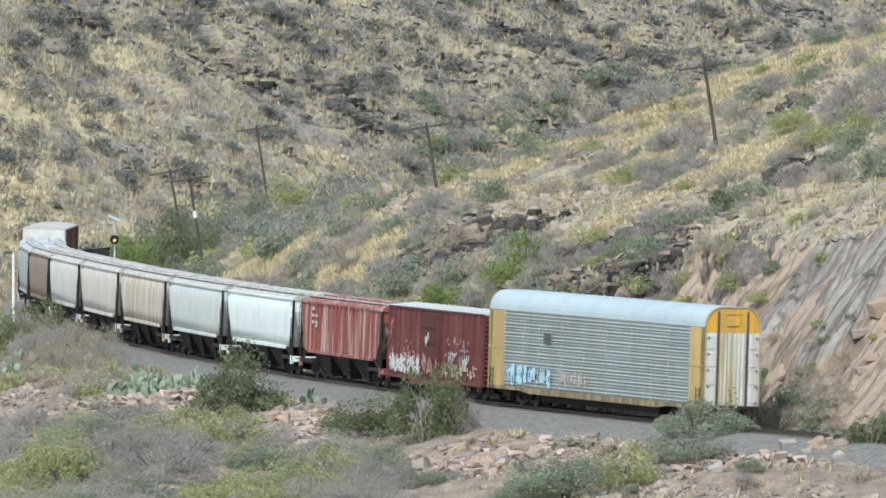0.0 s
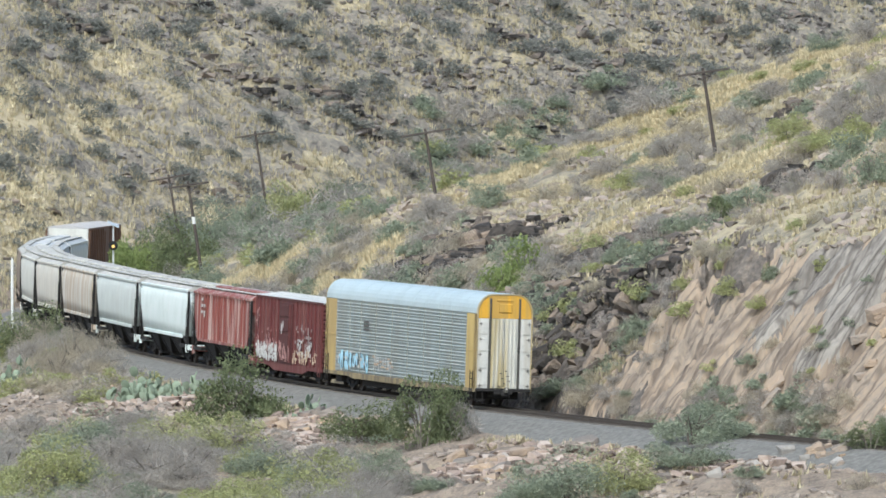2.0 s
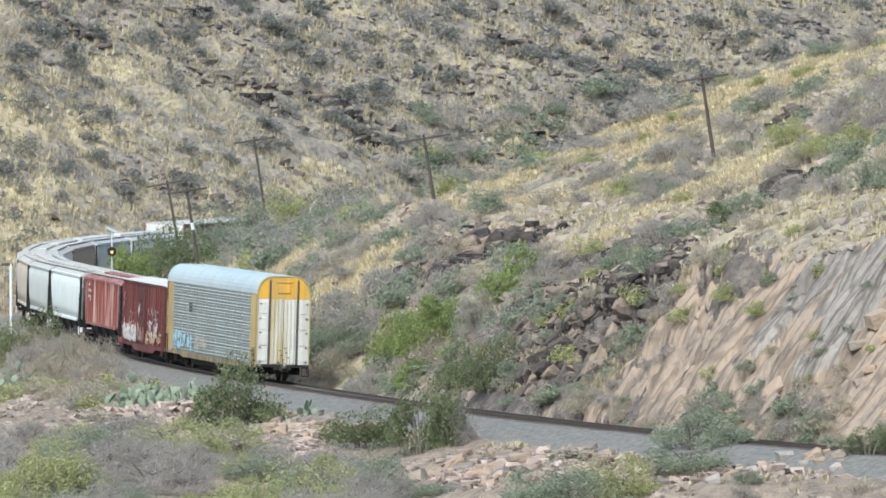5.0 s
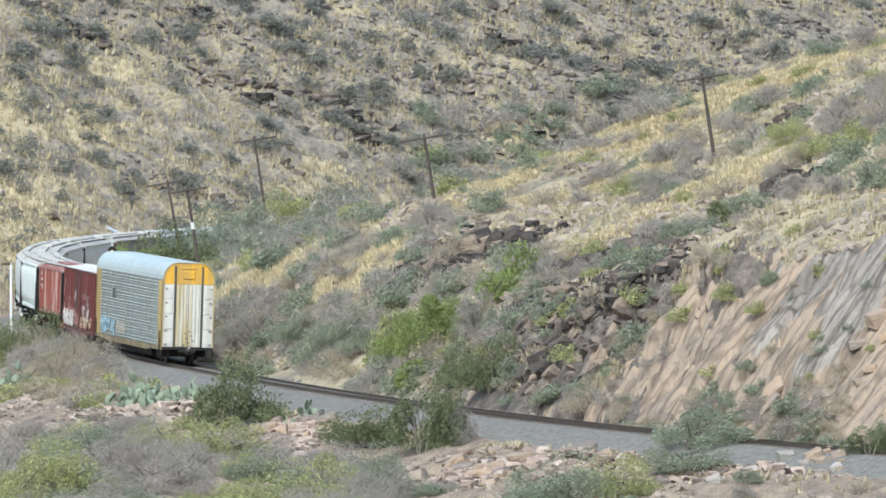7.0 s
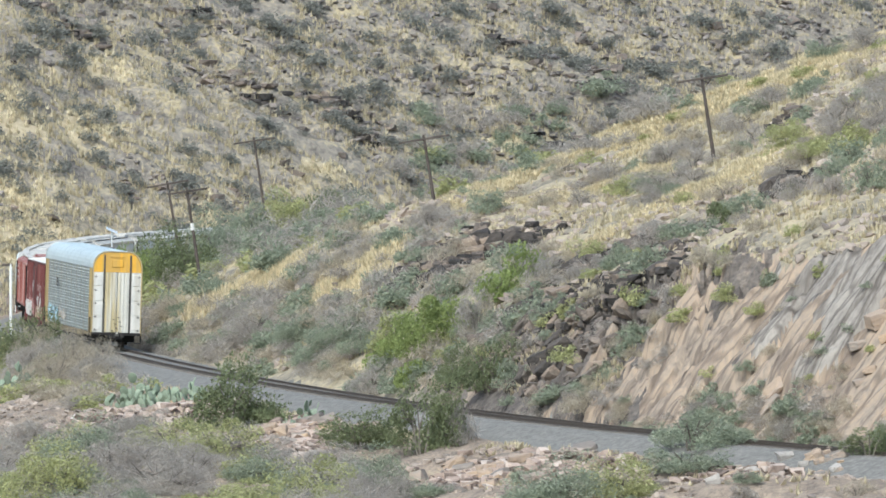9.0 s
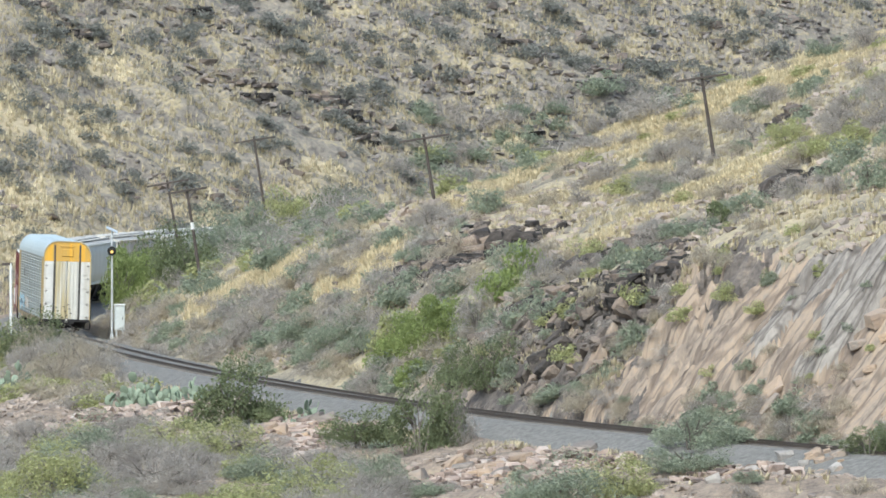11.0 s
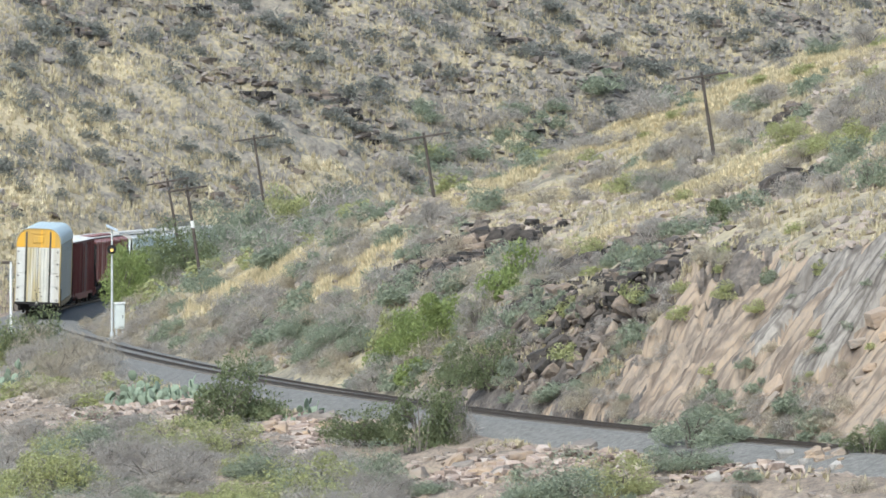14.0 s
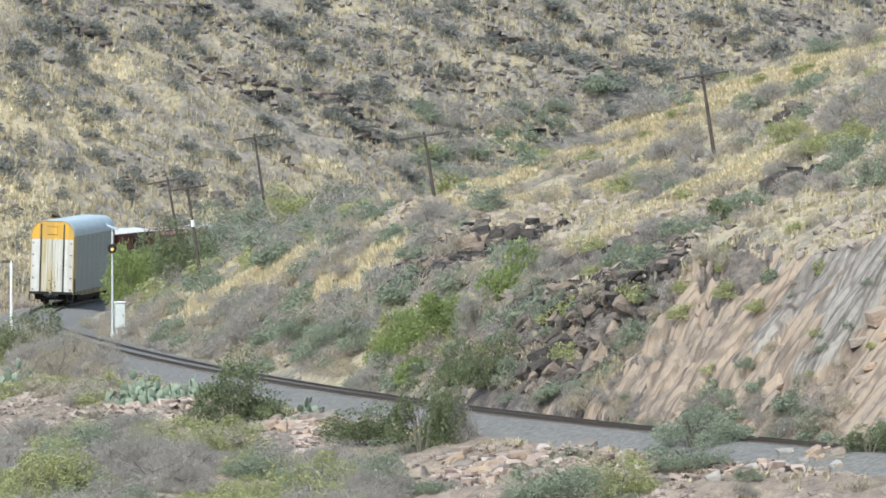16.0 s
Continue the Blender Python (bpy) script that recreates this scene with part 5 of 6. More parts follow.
def tuft(rng, blades=5):
    a, r = rng.uniform(0, 6.28, blades), rng.uniform(.1, .5, blades)
    b = np.stack([np.cos(a) * r * .5, np.sin(a) * r * .5, np.zeros(blades)], 1)
    t = np.stack([np.cos(a) * r * 1.3, np.sin(a) * r * 1.3, rng.uniform(.6, 1.1, blades)], 1)
    d = np.stack([-np.sin(a), np.cos(a), np.zeros(blades)], 1) * .13
    return np.stack([b - d, b + d, t], 1).reshape(-1, 3), np.arange(blades * 3).reshape(-1, 3)


tufts = [tuft(RNG) for _ in range(8)]
x, y, z, rng = scatter(80000, -34, 36, 590, 860, 13, lambda x, y, z, s, n, r: (n > 4.5) & (r < .75) & (clump(x, y, 5, 25) > -.28))
strewn("spur_grass", tufts, x, y, z - .03, rng.uniform(.25, .6, len(x)), rng.uniform(.2, .5, len(x)), rng, "straw", "straw-coloured dry grass tufts on the spur", "grass")
x, y, z, rng = scatter(30000, 0, 30, 690, 724, 15, lambda x, y, z, s, n, r: (n > 6) & (y > 709 + 9 * clump(x, y, 6, 95)))
strewn("crest_grass", tufts, x, y, z - .03, rng.uniform(.3, .65, len(x)), rng.uniform(.2, .42, len(x)), rng, "gold_straw", "golden dry grass along the crest of the spur", "grass")
x, y, z, rng = scatter(26000, 3, 30, 640, 690, 43, lambda x, y, z, s, n, r: (n > 6) & (r < .5) & (np.abs(y - 656 - .75 * (x - 13) - 6 * clump(x, y, 7, 96)) < 6 - .25 * np.abs(x - 19)))
strewn("upper_bank_grass", tufts, x, y, z - .03, rng.uniform(.3, .65, len(x)), rng.uniform(.2, .42, len(x)), rng, "gold_straw", "golden dry grass above the rock cutting", "grass")
x, y, z, rng = scatter(26000, 0, 14, 680, 712, 44, lambda x, y, z, s, n, r: (n > 6) & (np.abs(y - 696 + 1.1 * (x - 4) - 8 * clump(x, y, 6, 97)) < 5))
strewn("lower_crest_grass", tufts, x, y, z - .03, rng.uniform(.3, .65, len(x)), rng.uniform(.18, .36, len(x)), rng, "gold_straw", "golden dry grass down the shoulder of the spur", "grass")
for k, (x0, y0, sx, sy) in enumerate(STRAW):
    rng = np.random.default_rng(300 + k)
    n = int(16 * sx * sy)
    x, y = x0 + rng.normal(size=n) * sx * .5, y0 + rng.normal(size=n) * sy * .5
    strewn("hillside_straw_patch", tufts, x, y, ground_z(x, y)[0] - .03, rng.uniform(.3, .7, n), rng.uniform(.3, .6, n), rng, "pale_straw", "patch of pale golden dry grass on the far hillside", "grass")
rng = np.random.default_rng(77)
k = rng.uniform(0, 1, 4200)
x, y = -15.3 + 6.6 * k + rng.normal(size=4200) * .35, 725.5 - 13.5 * k ** .7 + rng.normal(size=4200) * 2.6
x[3000:], y[3000:] = -7.4 + 4.4 * k[3000:] + rng.normal(size=1200) * .6, 698 - 9 * k[3000:] + rng.normal(size=1200) * 3.0
z = ground_z(x, y)[0]
strewn("golden_bank_grass", tufts, x, y, z - .03, rng.uniform(.4, .8, 4200), rng.uniform(.4, .75, 4200), rng, "gold_straw", "band of golden dry grass down the toe of the spur", "grass")
x, y, z, rng = scatter(58000, -46, 50, 900, 1088, 14, lambda x, y, z, s, n, r: (n < -8) & (uphill(x, y) > -20) & (clump(x, y, 16, 35) + .0035 * (60 - uphill(x, y)) > -.45))
strewn("hillside_grass", tufts, x, y, z - .03, rng.uniform(.3, .7, len(x)), rng.uniform(.35, .8, len(x)), rng, "straw", "straw-coloured dry grass tufts on the far hillside", "grass")
x, y, z, rng = scatter(6000, -30, 26, 540, 740, 16, lambda x, y, z, s, n, r: (n < -5.5) & (n > -45) & (clump(x, y, 6, 45) > .0))
strewn("bank_grass", tufts, x, y, z - .03, rng.uniform(.4, .9, len(x)), rng.uniform(.25, .55, len(x)), rng, "straw", "straw-coloured dry grass on the rocky bank", "grass")

x, y, z, rng = scatter(30000, -28, 26, 550, 705, 46, lambda x, y, z, s, n, r: (n < -4.2) & (n > -6.6) & (clump(x, y, 4, 47) > .02))
strewn("verge_grass", tufts, x, y, z - .03, rng.uniform(.3, .7, len(x)), rng.uniform(.25, .5, len(x)), rng, "straw", "straw-coloured dry grass at the edge of the ballast", "grass")


def stone(rng, pts=12):
    """An angular broken block: the hull of points near a box's faces."""
    bm = bmesh.new()
    for _ in range(pts):
        p = rng.uniform(-1, 1, 3)
        k = rng.integers(0, 3)
        p[k] = math.copysign(rng.uniform(.85, 1), p[k])
        bm.verts.new(p * .5)
    bmesh.ops.convex_hull(bm, input=bm.verts)
    for v in [v for v in bm.verts if not v.link_faces]:
        bm.verts.remove(v)
    bmesh.ops.triangulate(bm, faces=bm.faces)
    bm.verts.index_update()
    v = np.array([q.co[:] for q in bm.verts])
    f = np.array([[q.index for q in p.verts] for p in bm.faces])
    bm.free()
    return v, f


M["pinkrock"] = mat("pink_rubble", (.38, .3, .25), .92, scale=.9, fine=6, bump=.7, island=.7,
                    extra=[(.15, (.11, .085, .07)), (.45, (.32, .245, .20)), (.7, (.46, .365, .30)), (.9, (.52, .46, .41))])
stones = [stone(RNG) for _ in range(8)]
bigs = [stone(RNG, 26) for _ in range(8)]
x, y, z, rng = scatter(32000, -46, 50, 915, 1088, 17, lambda x, y, z, s, n, r: (n < -10) & (uphill(x, y) > 3) & (clump(x, y, 12, 55) + .004 * (uphill(x, y) - 40) + .016 * x > -.15))
w = rng.uniform(.28, .9, len(x)) ** 1.5
strewn("hillside_stones", stones, x, y, z, w, w * rng.uniform(.4, .8, len(x)), rng, "hillrock", "weathered grey-brown stones over the far hillside", "stones")
x, y, z, rng = scatter(6000, -46, 50, 930, 1088, 18, lambda x, y, z, s, n, r: (n < -10) & (uphill(x, y) > 25) & (np.abs(clump(x * .3, y * 1.6, 9, 65)) < .05))
w = rng.uniform(.5, 1.5, len(x))
strewn("hillside_ledges", stones, x, y, z, w, w * rng.uniform(.4, .7, len(x)), rng, "darkrock", "dark broken ledges across the far hillside", "rock ledge")
x, y, z, rng = scatter(52000, -30, 28, 545, 720, 19, lambda x, y, z, s, n, r: (n < -4.8) & (n > -16) & (clump(x, y, 5, 75) > -.1))
w = rng.uniform(.12, .5, len(x))
strewn("bank_rubble", stones, x, y, z, w, w * rng.uniform(.5, .9, len(x)), rng, "rock", "pinkish broken rubble on the bank below the line", "rubble")
x, y, z, rng = scatter(11000, -12, 34, 585, 722, 20, lambda x, y, z, s, n, r: (n > 4.5) & (clump(x, y, 7, 85) > -.05) & (r < .5))
w = rng.uniform(.15, .75, len(x))
strewn("spur_stones", stones, x, y, z, w, w * rng.uniform(.5, .9, len(x)), rng, "rock", "scattered grey-brown stones on the spur", "stones")

for x0, y0, sx, sy, n in ((-8.2, 616, 2.8, 7, 800), (1.8, 587, 2.8, 5, 380), (16.5, 572, 4.2, 4, 380), (-16.5, 649, 4.5, 6, 420), (-11.5, 640, 2.5, 4, 200), (7.0, 583, 3.0, 3, 200)):
    rng = np.random.default_rng(int(n + x0 * 10 + 500))
    x, y = x0 + rng.normal(size=n) * sx * .6, y0 + rng.normal(size=n) * sy * .6
    z, s, nn, rk = ground_z(x, y)
    ok = nn < -4.9
    x, y, z = x[ok], y[ok], z[ok]
    w = rng.uniform(.2, .95, len(x))
    strewn("rubble_pile", stones, x, y, z + .08, w, w * rng.uniform(.5, .85, len(x)), rng, "pinkrock", "pinkish blocks of rubble spilling down the bank", "rubble")

# ---- boulders, slabs and dark outcrops ----
M["slab"] = mat("weathered_slab", (.34, .27, .21), .9, scale=.7, fine=4, bump=.8, obj=.7, dist=.15,
                extra=[(.15, (.20, .175, .155)), (.4, (.29, .25, .21)), (.6, (.37, .285, .215)), (.85, (.43, .315, .21))])
big_crag = [mesh_np("boulder", v, f, "cragrock") for v, f in bigs]
big_pink = [mesh_np("boulder", v, f, "slab") for v, f in bigs]
_br = np.random.default_rng(33)


def boulder(meshes, x, y, w, h, label, group, lift=.12):
    ob = new("boulder", meshes[int(_br.integers(8))])
    d = _br.uniform(.6, 1.1)
    ob.matrix_basis = Matrix.LocRotScale((x, y, gz(x, y) + h * lift), Euler((_br.uniform(-.2, .2), -.3 + _br.uniform(-.2, .2), _br.uniform(-.5, .5))), (w, w * d, h))
    return tagged(ob, label, "boulder", group)


# outcrops: place, spread along x and y, number, size; a few large blocks, the broken rest joined
M["outcrop"] = mat("broken_outcrop_rock", (.14, .12, .1), .92, scale=.8, fine=4, bump=.9, island=.8, dist=.15,
                   extra=[(.15, (.022, .02, .018)), (.5, (.07, .06, .053)), (.72, (.13, .108, .092)), (.95, (.30, .24, .19))])
OUT = []
for x0, y0, sx, sy, n, size in ((-1.9, 678, 1.2, 3, 26, .8), (-.4, 676, 1.3, 3, 38, .9), (1.6, 674.5, 1.6, 3, 44, .95), (3.7, 672.5, 1.4, 3, 30, .9), (5.4, 672, 1.6, 3, 14, .7), (-1.4, 672.5, 1.0, 2, 18, .8), (.4, 670, 1.4, 2, 16, .8),
                                (6.7, 643.8, 1.2, 3, 26, .85), (8.0, 643.5, 1.2, 3, 20, .8), (9.7, 642, 1.3, 3, 34, .9), (11.0, 640.5, 1.3, 3, 34, .9), (11.9, 626, 1.0, 4, 18, .8), (11.4, 618, .9, 3, 14, .8),
                                (5.0, 636.8, 1.2, 3, 24, .8), (5.9, 629.0, 1.2, 3, 18, .8), (8.8, 623.2, 1.2, 3, 22, .85), (9.7, 620, 1.0, 3, 18, .85), (3.2, 634.8, .9, 2, 12, 1.1), (4.4, 631, 1.0, 2, 18, .85), (7.0, 621.5, .9, 2, 14, .8), (6.1, 622, .8, 2, 8, .9),
                                (18.9, 646.5, .9, 2, 18, 1.0),  (13.9, 638.5, .6, 1.5, 6, .9), (20.5, 690, 1.2, 3, 6, .9)):
    for _ in range(n // 4):
        w = size * _br.uniform(.9, 1.7)
        boulder(big_crag, x0 + _br.normal() * sx * .6, y0 + _br.normal() * sy * .6, w, w * _br.uniform(.4, .75), "dark angular boulder in a rocky outcrop", "outcrop boulders", .3)
    OUT.append(np.stack([x0 + _br.normal(size=n * 5) * sx * .62, y0 + _br.normal(size=n * 5) * sy * .7, size * _br.uniform(.25, .95, n * 5)], 1))
x, y, w = np.concatenate(OUT).T
strewn("outcrop_rock", bigs, x, y, ground_z(x, y)[0] + w * .1, w, w * _br.uniform(.4, .9, len(x)), _br, "outcrop", "dark broken rock packed into jagged outcrops", "rock outcrop")
# layered ledges on the far hillside
OUT = [np.stack([x0 + _br.normal(size=n) * 1.3, y0 + _br.normal(size=n) * .7, _br.uniform(.4, 1.5, n)], 1)
       for x0, y0, n in ((-9.6, 993, 26), (-7.6, 991, 22), (-30.6, 979.5, 24), (-16.3, 985, 18), (-5.0, 986, 12), (9.8, 1006, 18), (2.0, 1012, 14), (-33.5, 982, 16), (14.5, 1026, 16), (-21, 1001, 14), (-14, 1003, 12), (6, 1024, 16))]
x, y, w = np.concatenate(OUT).T
strewn("ledge_rock", bigs, x, y, ground_z(x, y)[0] + w * .08, w, w * _br.uniform(.25, .45, len(x)), _br, "outcrop", "dark layered ledges on the far hillside", "rock ledge")
for x0, y0, sx, sy, n, size in ((-8.5, 619, 2.8, 4, 44, .95), (-10.4, 613, 2.0, 3, 20, .85), (1.6, 589, 2.8, 4, 28, .9), (3.4, 582, 2.2, 3, 16, .85), (14.6, 571, 2.8, 4, 16, .55), (18.0, 569, 2.4, 3, 18, .6),
                                (-14.0, 648, 3.0, 4, 16, .8), (-20.0, 665, 2.5, 4, 8, .7), (21.0, 588, 1.5, 2, 5, 1.0)):
    for _ in range(n):
        w = size * _br.uniform(.5, 1.5)
        boulder(big_pink, x0 + _br.normal() * sx * .6, y0 + _br.normal() * sy * .6, w, w * _br.uniform(.45, .75), "pinkish broken boulder on the bank", "bank boulders")

M["palerock"] = mat("pale_rock", (.40, .37, .335), .9, (.75, 1.15), .9, 6, .6, obj=.3)
big_pale = [mesh_np("boulder", v, f, "palerock") for v, f in bigs]
for x, y, w in ((16.6, 573.4, .8), (15.9, 572.4, .5), (18.9, 567.5, .6), (14.9, 569.5, .7), (12.9, 564.5, .8), (17.4, 570.5, .55)):
    boulder(big_pale, x, y, w, w * .7, "pale whitish boulder beside the ballast", "bank boulders", .2)


def on_cut(meshes, s, n, length, width, thick, skew):
    """A slab of the rock cutting that lies along its fall line; part of the land."""
    p = on_line(s)
    th = heading(s)
    f, r = Vector((math.sin(th), math.cos(th), 0)), Vector((math.cos(th), -math.sin(th), 0))
    q = p + r * n
    zz, _, _, rk = ground_z(np.array([q.x]), np.array([q.y]))
    if rk[0] < .6:
        return
    e1 = (r + Vector((0, 0, 1.2))).normalized()
    e1 = (e1 + f * skew).normalized()
    e3 = f.cross(e1).normalized()
    e2 = e3.cross(e1)
    m = Matrix((e1 * length, e2 * width, e3 * thick)).transposed().to_4x4()
    m.translation = Vector((q.x, q.y, float(zz[0]))) - e3 * thick * (.40 if meshes is big_pink else .22)
    ob = new("rock_slab", meshes[int(_br.integers(8))])
    ob.parent = ground
    ob.matrix_basis = m


for _ in range(18):
    on_cut(big_pink, _br.uniform(-45, 15), _br.uniform(4.5, 16), _br.uniform(1.4, 4.0), _br.uniform(.6, 1.4), _br.uniform(.22, .36), _br.uniform(-.4, .1))
for _ in range(150):
    on_cut(big_crag, _br.uniform(32, 54), _br.uniform(4.5, 13), _br.uniform(.5, 1.4), _br.uniform(.4, 1.0), _br.uniform(.4, .8), _br.uniform(-1.3, -.2))
x, y, z, rng = scatter(3600, 0, 18, 600, 655, 41, lambda x, y, z, s, n, r: (n > 4.5) & (n < 15) & (r > .5) & (s > 29) & (clump(x, y, 3, 51) > -.05))
w = rng.uniform(.3, 1.0, len(x))
strewn("crag_fragments", stones, x, y, z + .05, w, w * rng.uniform(.5, 1.0, len(x)), rng, "darkrock", "dark angular fragments broken off the crags", "rubble")
x, y, z, rng = scatter(14000, 0, 18, 600, 655, 42, lambda x, y, z, s, n, r: (n > 4.5) & (r > .5) & (s > 26) & (clump(x, y, 4, 52) > -.02))
strewn("crag_grass", tufts, x, y, z - .03, rng.uniform(.3, .6, len(x)), rng.uniform(.25, .5, len(x)), rng, "straw", "straw-coloured dry grass among the crags", "grass")


# ---- prickly pear ----
def pear(seed):
    rng = np.random.default_rng(seed)
    c = thing("prickly_pear_cactus", "pale grey-green prickly pear clump on the stony bank", "cactus", "cacti")
    bm = bmesh.new()
    bmesh.ops.create_uvsphere(bm, u_segments=10, v_segments=6, radius=.5)
    for v in bm.verts:
        v.co = Vector((v.co.x * (1 - .25 * (.5 - v.co.z)), v.co.y * .16, v.co.z + .45))
    me = bpy.data.meshes.new("pad")
    bm.to_mesh(me)
    bm.free()
    me.materials.append(M["pad"])
    for i in range(48):
        a, r = rng.uniform(0, 6.28), rng.uniform(0, .95) ** .7
        lev = rng.integers(0, 4)
        p = new("pad", me)
        p.parent = c
        s = rng.uniform(.22, .38)
        p.matrix_basis = Matrix.LocRotScale((math.cos(a) * r, math.sin(a) * r * .8, lev * .3 * (1.1 - r)), Euler((rng.uniform(-.6, .6), rng.uniform(-.6, .6), rng.uniform(0, 6.3))), (s, s, s * 1.15))
    return c


for i, (x, y, k) in enumerate(((-17.2, 656.5, 1.6), (-15.4, 652.0, 1.6), (-13.8, 650.0, 1.2), (-7.0, 622.5, 1.5), (-24.6, 688.0, 1.7), (-16.2, 654.0, 1.3))):
    c = pear(60 + i)
    c.matrix_basis = Matrix.LocRotScale((x, y, gz(x, y)), Euler((0, 0, i)), (k, k, k * .95))


# ---- telegraph poles ----
M["pole"] = mat("weathered_pole_wood", (.085, .07, .06), .95, (.6, 1.5), 2, 20, .3)
M["white_paint"] = mat("white_paint", (.78, .78, .75), .6, (.9, 1.05), 2, 15, .05)
M["glass_pin"] = mat("insulator", (.16, .17, .17), .4)


def pole(x, y, top, lean, arm, turn, band=False):
    """A leaning pole with one crossarm; lean is metres to the left per metre up."""
    base = gz(x, y) - .4
    hgt = top - base
    c = thing("telegraph_pole", "leaning weathered wooden telegraph pole with one crossarm", "utility pole", "telegraph poles",
              pose(x, y, base, 0, -math.degrees(math.atan(lean)), 0) @ pose(0, 0, 0, 0, 0, turn))
    bm = bmesh.new()
    tube(bm, (0, 0, 0), (0, 0, hgt), .125, .085, 10)
    part("pole", bm, "pole", c)
    bm = bmesh.new()
    box(bm, -arm / 2, arm / 2, -.16, -.06, hgt - .32, hgt - .19, .015)
    a = part("crossarm", bm, "pole", c)
    for k in range(8):
        bm = bmesh.new()
        xx = -arm / 2 + .12 + k * (arm - .24) / 7
        tube(bm, (xx, -.11, hgt - .2), (xx, -.11, hgt - .08), .015, n=5)
        tube(bm, (xx, -.11, hgt - .1), (xx, -.11, hgt + .01), .045, .03, 7)
        part("insulator", bm, "glass_pin", a)
    for sd in (-1, 1):
        bm = bmesh.new()
        tube(bm, (sd * .55, -.1, hgt - .3), (0, -.1, hgt - .85), .02, n=5)
        part("brace", bm, "pole", c)
    if band:
        bm = bmesh.new()
        tube(bm, (0, 0, hgt - 2.75), (0, 0, hgt - 2.3), .116, .112, 10)
        part("marker_band", bm, "white_paint", c, "white painted band")


for x, y, top, lean, arm, turn, band in ((15.6, 675, 17.55, .15, 3.05, 10, False), (-.45, 712, 13.7, .16, 3.1, 10, False), (-11.9, 845, 12.25, .15, 3.05, 10, False),
                                         (-15.3, 752, 9.97, .15, 2.6, 10, True), (-18.3, 850, 9.1, .175, 3.1, 10, False)):
    # the foot stands to the right of the head by the lean
    pole(x, y, top, lean, arm, turn, band)

# ---- block signal, case and post ----
M["silver"] = mat("silver_paint", (.62, .64, .64), .45, metal=.2)
M["black"] = mat("black_paint", (.012, .012, .012), .7)
M["solar"] = mat("solar_glass", (.55, .60, .64), .25)
M["lit"] = mat("signal_lens", (.9, .7, .3), .3)
_lb = M["lit"].node_tree.nodes["Principled BSDF"]
_lb.inputs["Emission Color"].default_value = (1.0, .62, .18, 1)
_lb.inputs["Emission Strength"].default_value = 1.0
sx, sy = -20.8, 742.0
sz = gz(sx, sy)
sig = thing("block_signal", "silver railway block signal mast showing one yellow light", "railway signal", "", pose(sx, sy, sz, 0, 0, 0))
bm = bmesh.new()
box(bm, -.35, .35, -.35, .35, -.3, .12, .03)
part("foundation", bm, "white_paint", sig)
bm = bmesh.new()
tube(bm, (0, 0, 0), (0, 0, 7.0), .075, .055, 10)
tube(bm, (0, 0, .1), (0, 0, .5), .16, .1, 10)
part("mast", bm, "silver", sig)
bm = bmesh.new()
tube(bm, (0, -.12, 5.7), (0, -.18, 5.7), .29, n=24)
tube(bm, (0, -.1, 5.7), (0, .25, 5.7), .16, .12, 12)
hd = part("target", bm, "black", sig, "round black signal target")
bm = bmesh.new()
tube(bm, (0, -.18, 5.65), (0, -.21, 5.65), .10, n=16)
part("lens", bm, "lit", hd, "glowing yellow lens")
bm = bmesh.new()
secs = []
for yy in (-.19, -.5):
    secs.append([(math.cos(a) * .16, yy, 5.65 + math.sin(a) * .16) for a in [math.pi * i / 10 for i in range(11)]] + [(math.cos(a) * .145, yy, 5.65 + math.sin(a) * .145) for a in [math.pi * i / 10 for i in range(10, -1, -1)]])
loft(bm, secs)
bmesh.ops.recalc_face_normals(bm, faces=bm.faces)
part("hood", bm, "black", hd)
bm = bmesh.new()
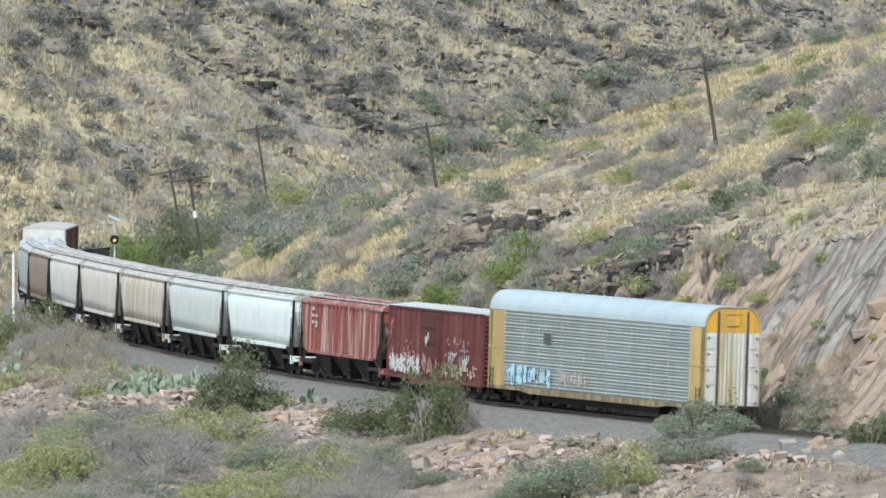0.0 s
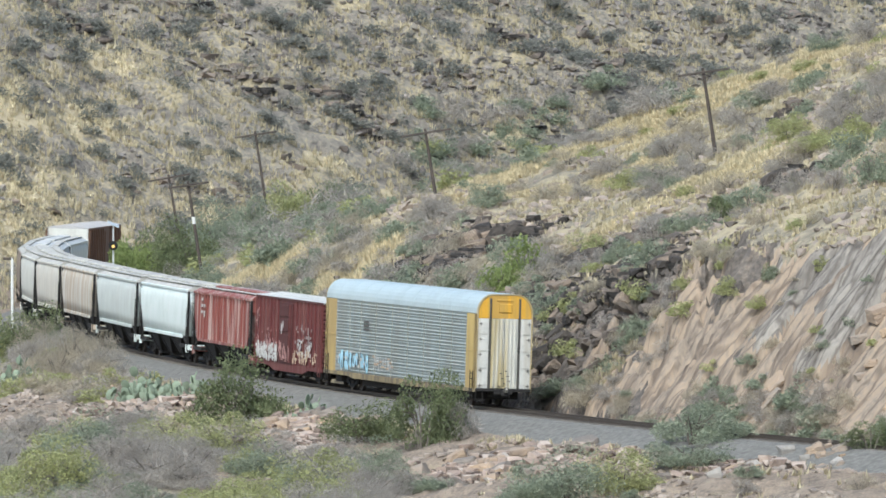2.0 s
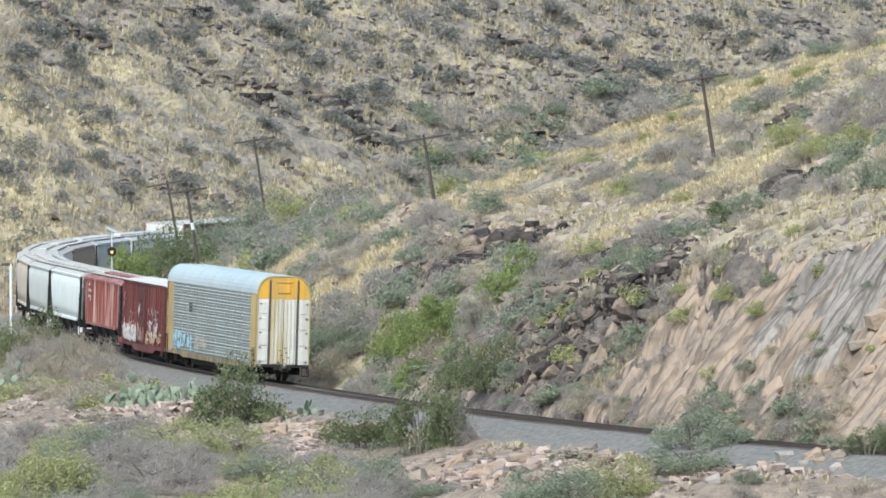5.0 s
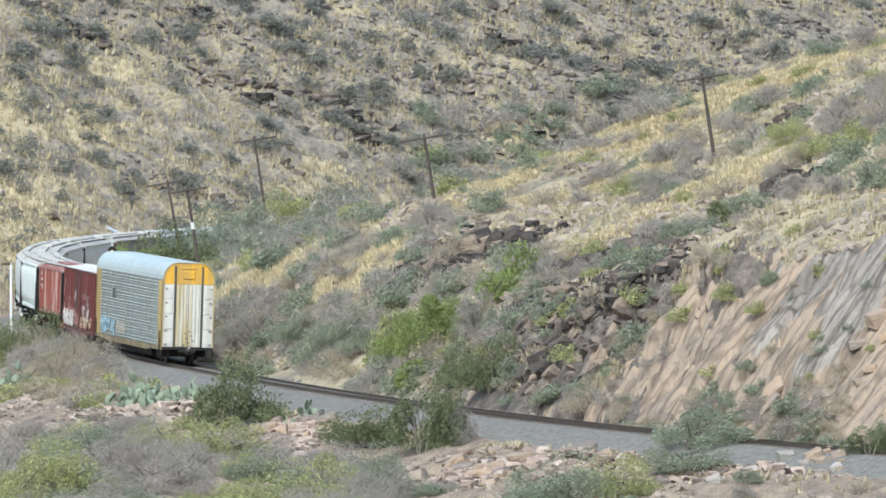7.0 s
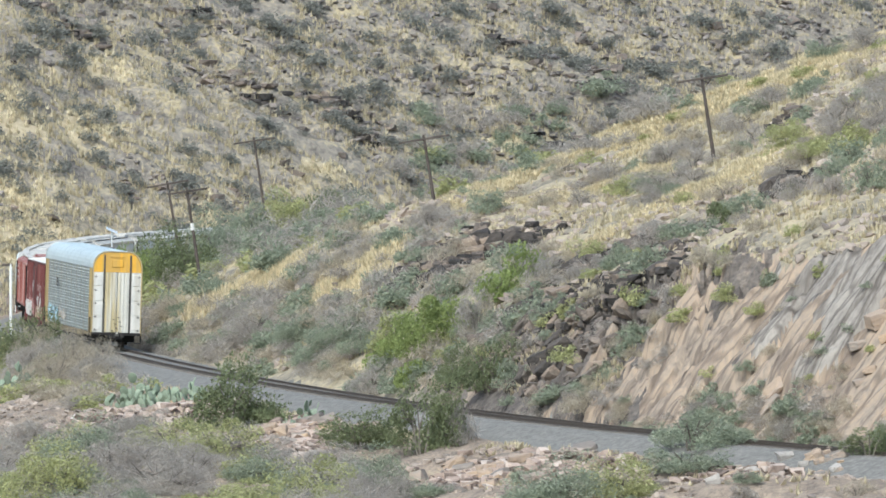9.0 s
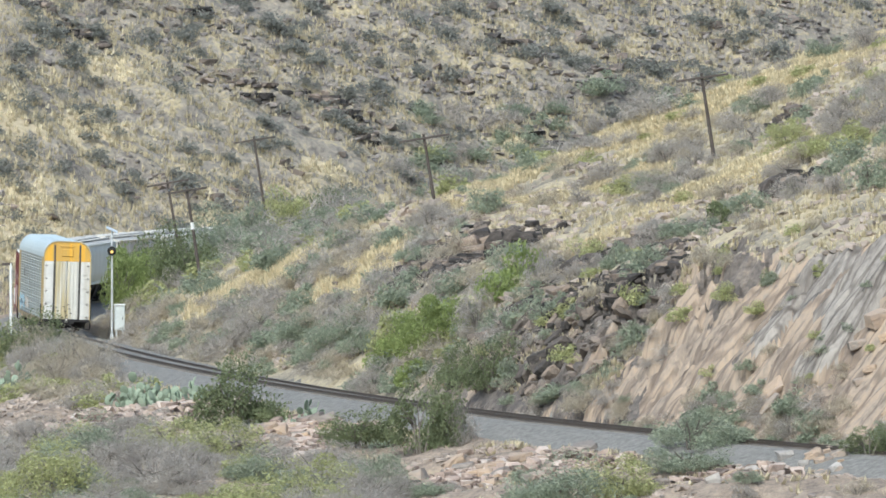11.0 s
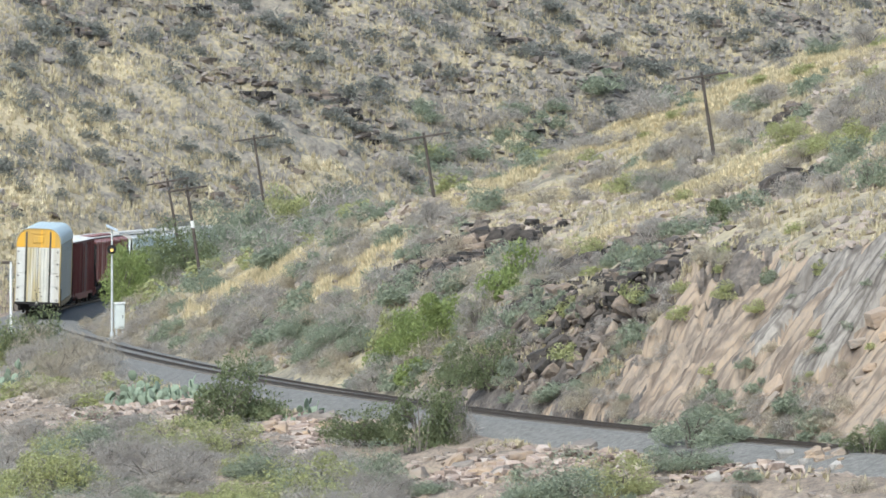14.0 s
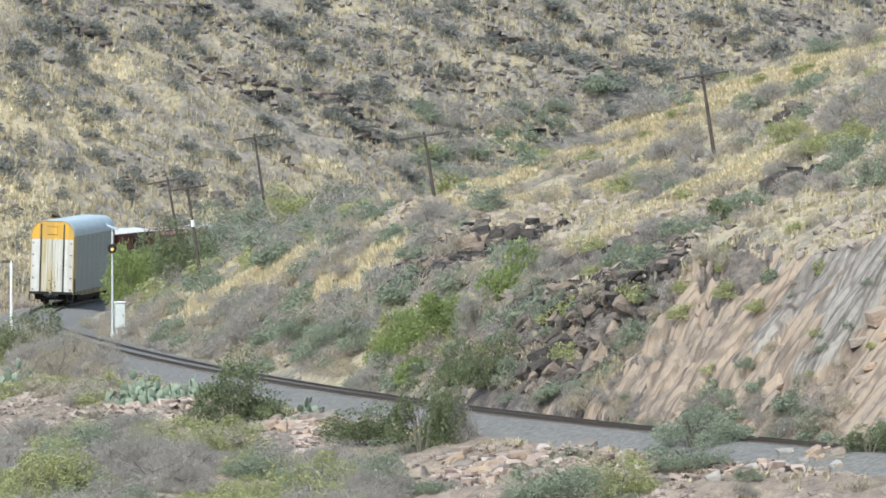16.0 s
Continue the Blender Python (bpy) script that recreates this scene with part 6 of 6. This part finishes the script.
loft(bm, [[(-.36, -.25, 7.12), (.36, -.25, 6.8), (.36, .25, 6.92), (-.36, .25, 7.24)], [(-.36, -.25, 7.16), (.36, -.25, 6.84), (.36, .25, 6.96), (-.36, .25, 7.28)]])
part("solar_panel", bm, "solar", sig, "tilted pale solar panel")
case = thing("relay_case", "pale grey steel relay case with a white lid beside the signal", "equipment box", "", pose(sx + .48, sy - .3, gz(sx + .48, sy - .3), 0, 0, 8))
bm = bmesh.new()
box(bm, -.31, .31, -.22, .22, .75, 2.3, .02)
bx = part("cabinet", bm, "palegrey", case)
bm = bmesh.new()
box(bm, -.36, .36, -.28, .28, 2.3, 2.4, .02)
part("lid", bm, "white_paint", case)
bm = bmesh.new()
box(bm, -.27, .27, -.245, -.22, .82, 2.23, .01)
dr = part("door", bm, "palegrey", case)
bm = bmesh.new()
box(bm, .16, .2, -.27, -.245, 1.4, 1.6)
part("handle", bm, "seam", dr)
for xx in (-.2, .2):
    bm = bmesh.new()
    box(bm, xx - .04, xx + .04, -.15, .15, -.2, .76)
    part("leg", bm, "silver", case)
px, py = -26.35, 720.0
pz = gz(px, py)
post = thing("line_post", "white painted post with a short crossarm", "post", "", pose(px, py, pz, 0, 0, 0))
bm = bmesh.new()
tube(bm, (0, 0, -.3), (0, 0, 5.7 - pz), .085, .08, 10)
part("shaft", bm, "white_paint", post)
bm = bmesh.new()
box(bm, -.55, .1, -.06, .06, 5.55 - pz, 5.72 - pz, .01)
part("crossarm", bm, "pole", post)
for i in range(300):
    ob = new("sleeper", tie_me)
    ob.parent = track
    ob.matrix_basis = car_pose(-30 + i * .55, .5) @ pose(random.uniform(-.05, .05), 0, random.uniform(-.01, .01), 0, 0, random.uniform(-1.5, 1.5))
rest = bmesh.new()
for i in range(220):
    m = car_pose(-30 + (300 + i) * .55, .5)
    vs = box(rest, -1.3, 1.3, -.115, .115, -.36, -.19)
    for v in {v for f in vs for v in f.verts}:
        v.co = m @ v.co
part("sleeper_rest", rest, "tie", track, "", "stuff")


# ---- motion of the train ----
SPEED = 14.614


def motions():
    for car, s0, half in TRAIN:
        walk(car, [(t * .5, car_pose(s0 + SPEED * t * .5, half)) for t in range(33)])


motions()
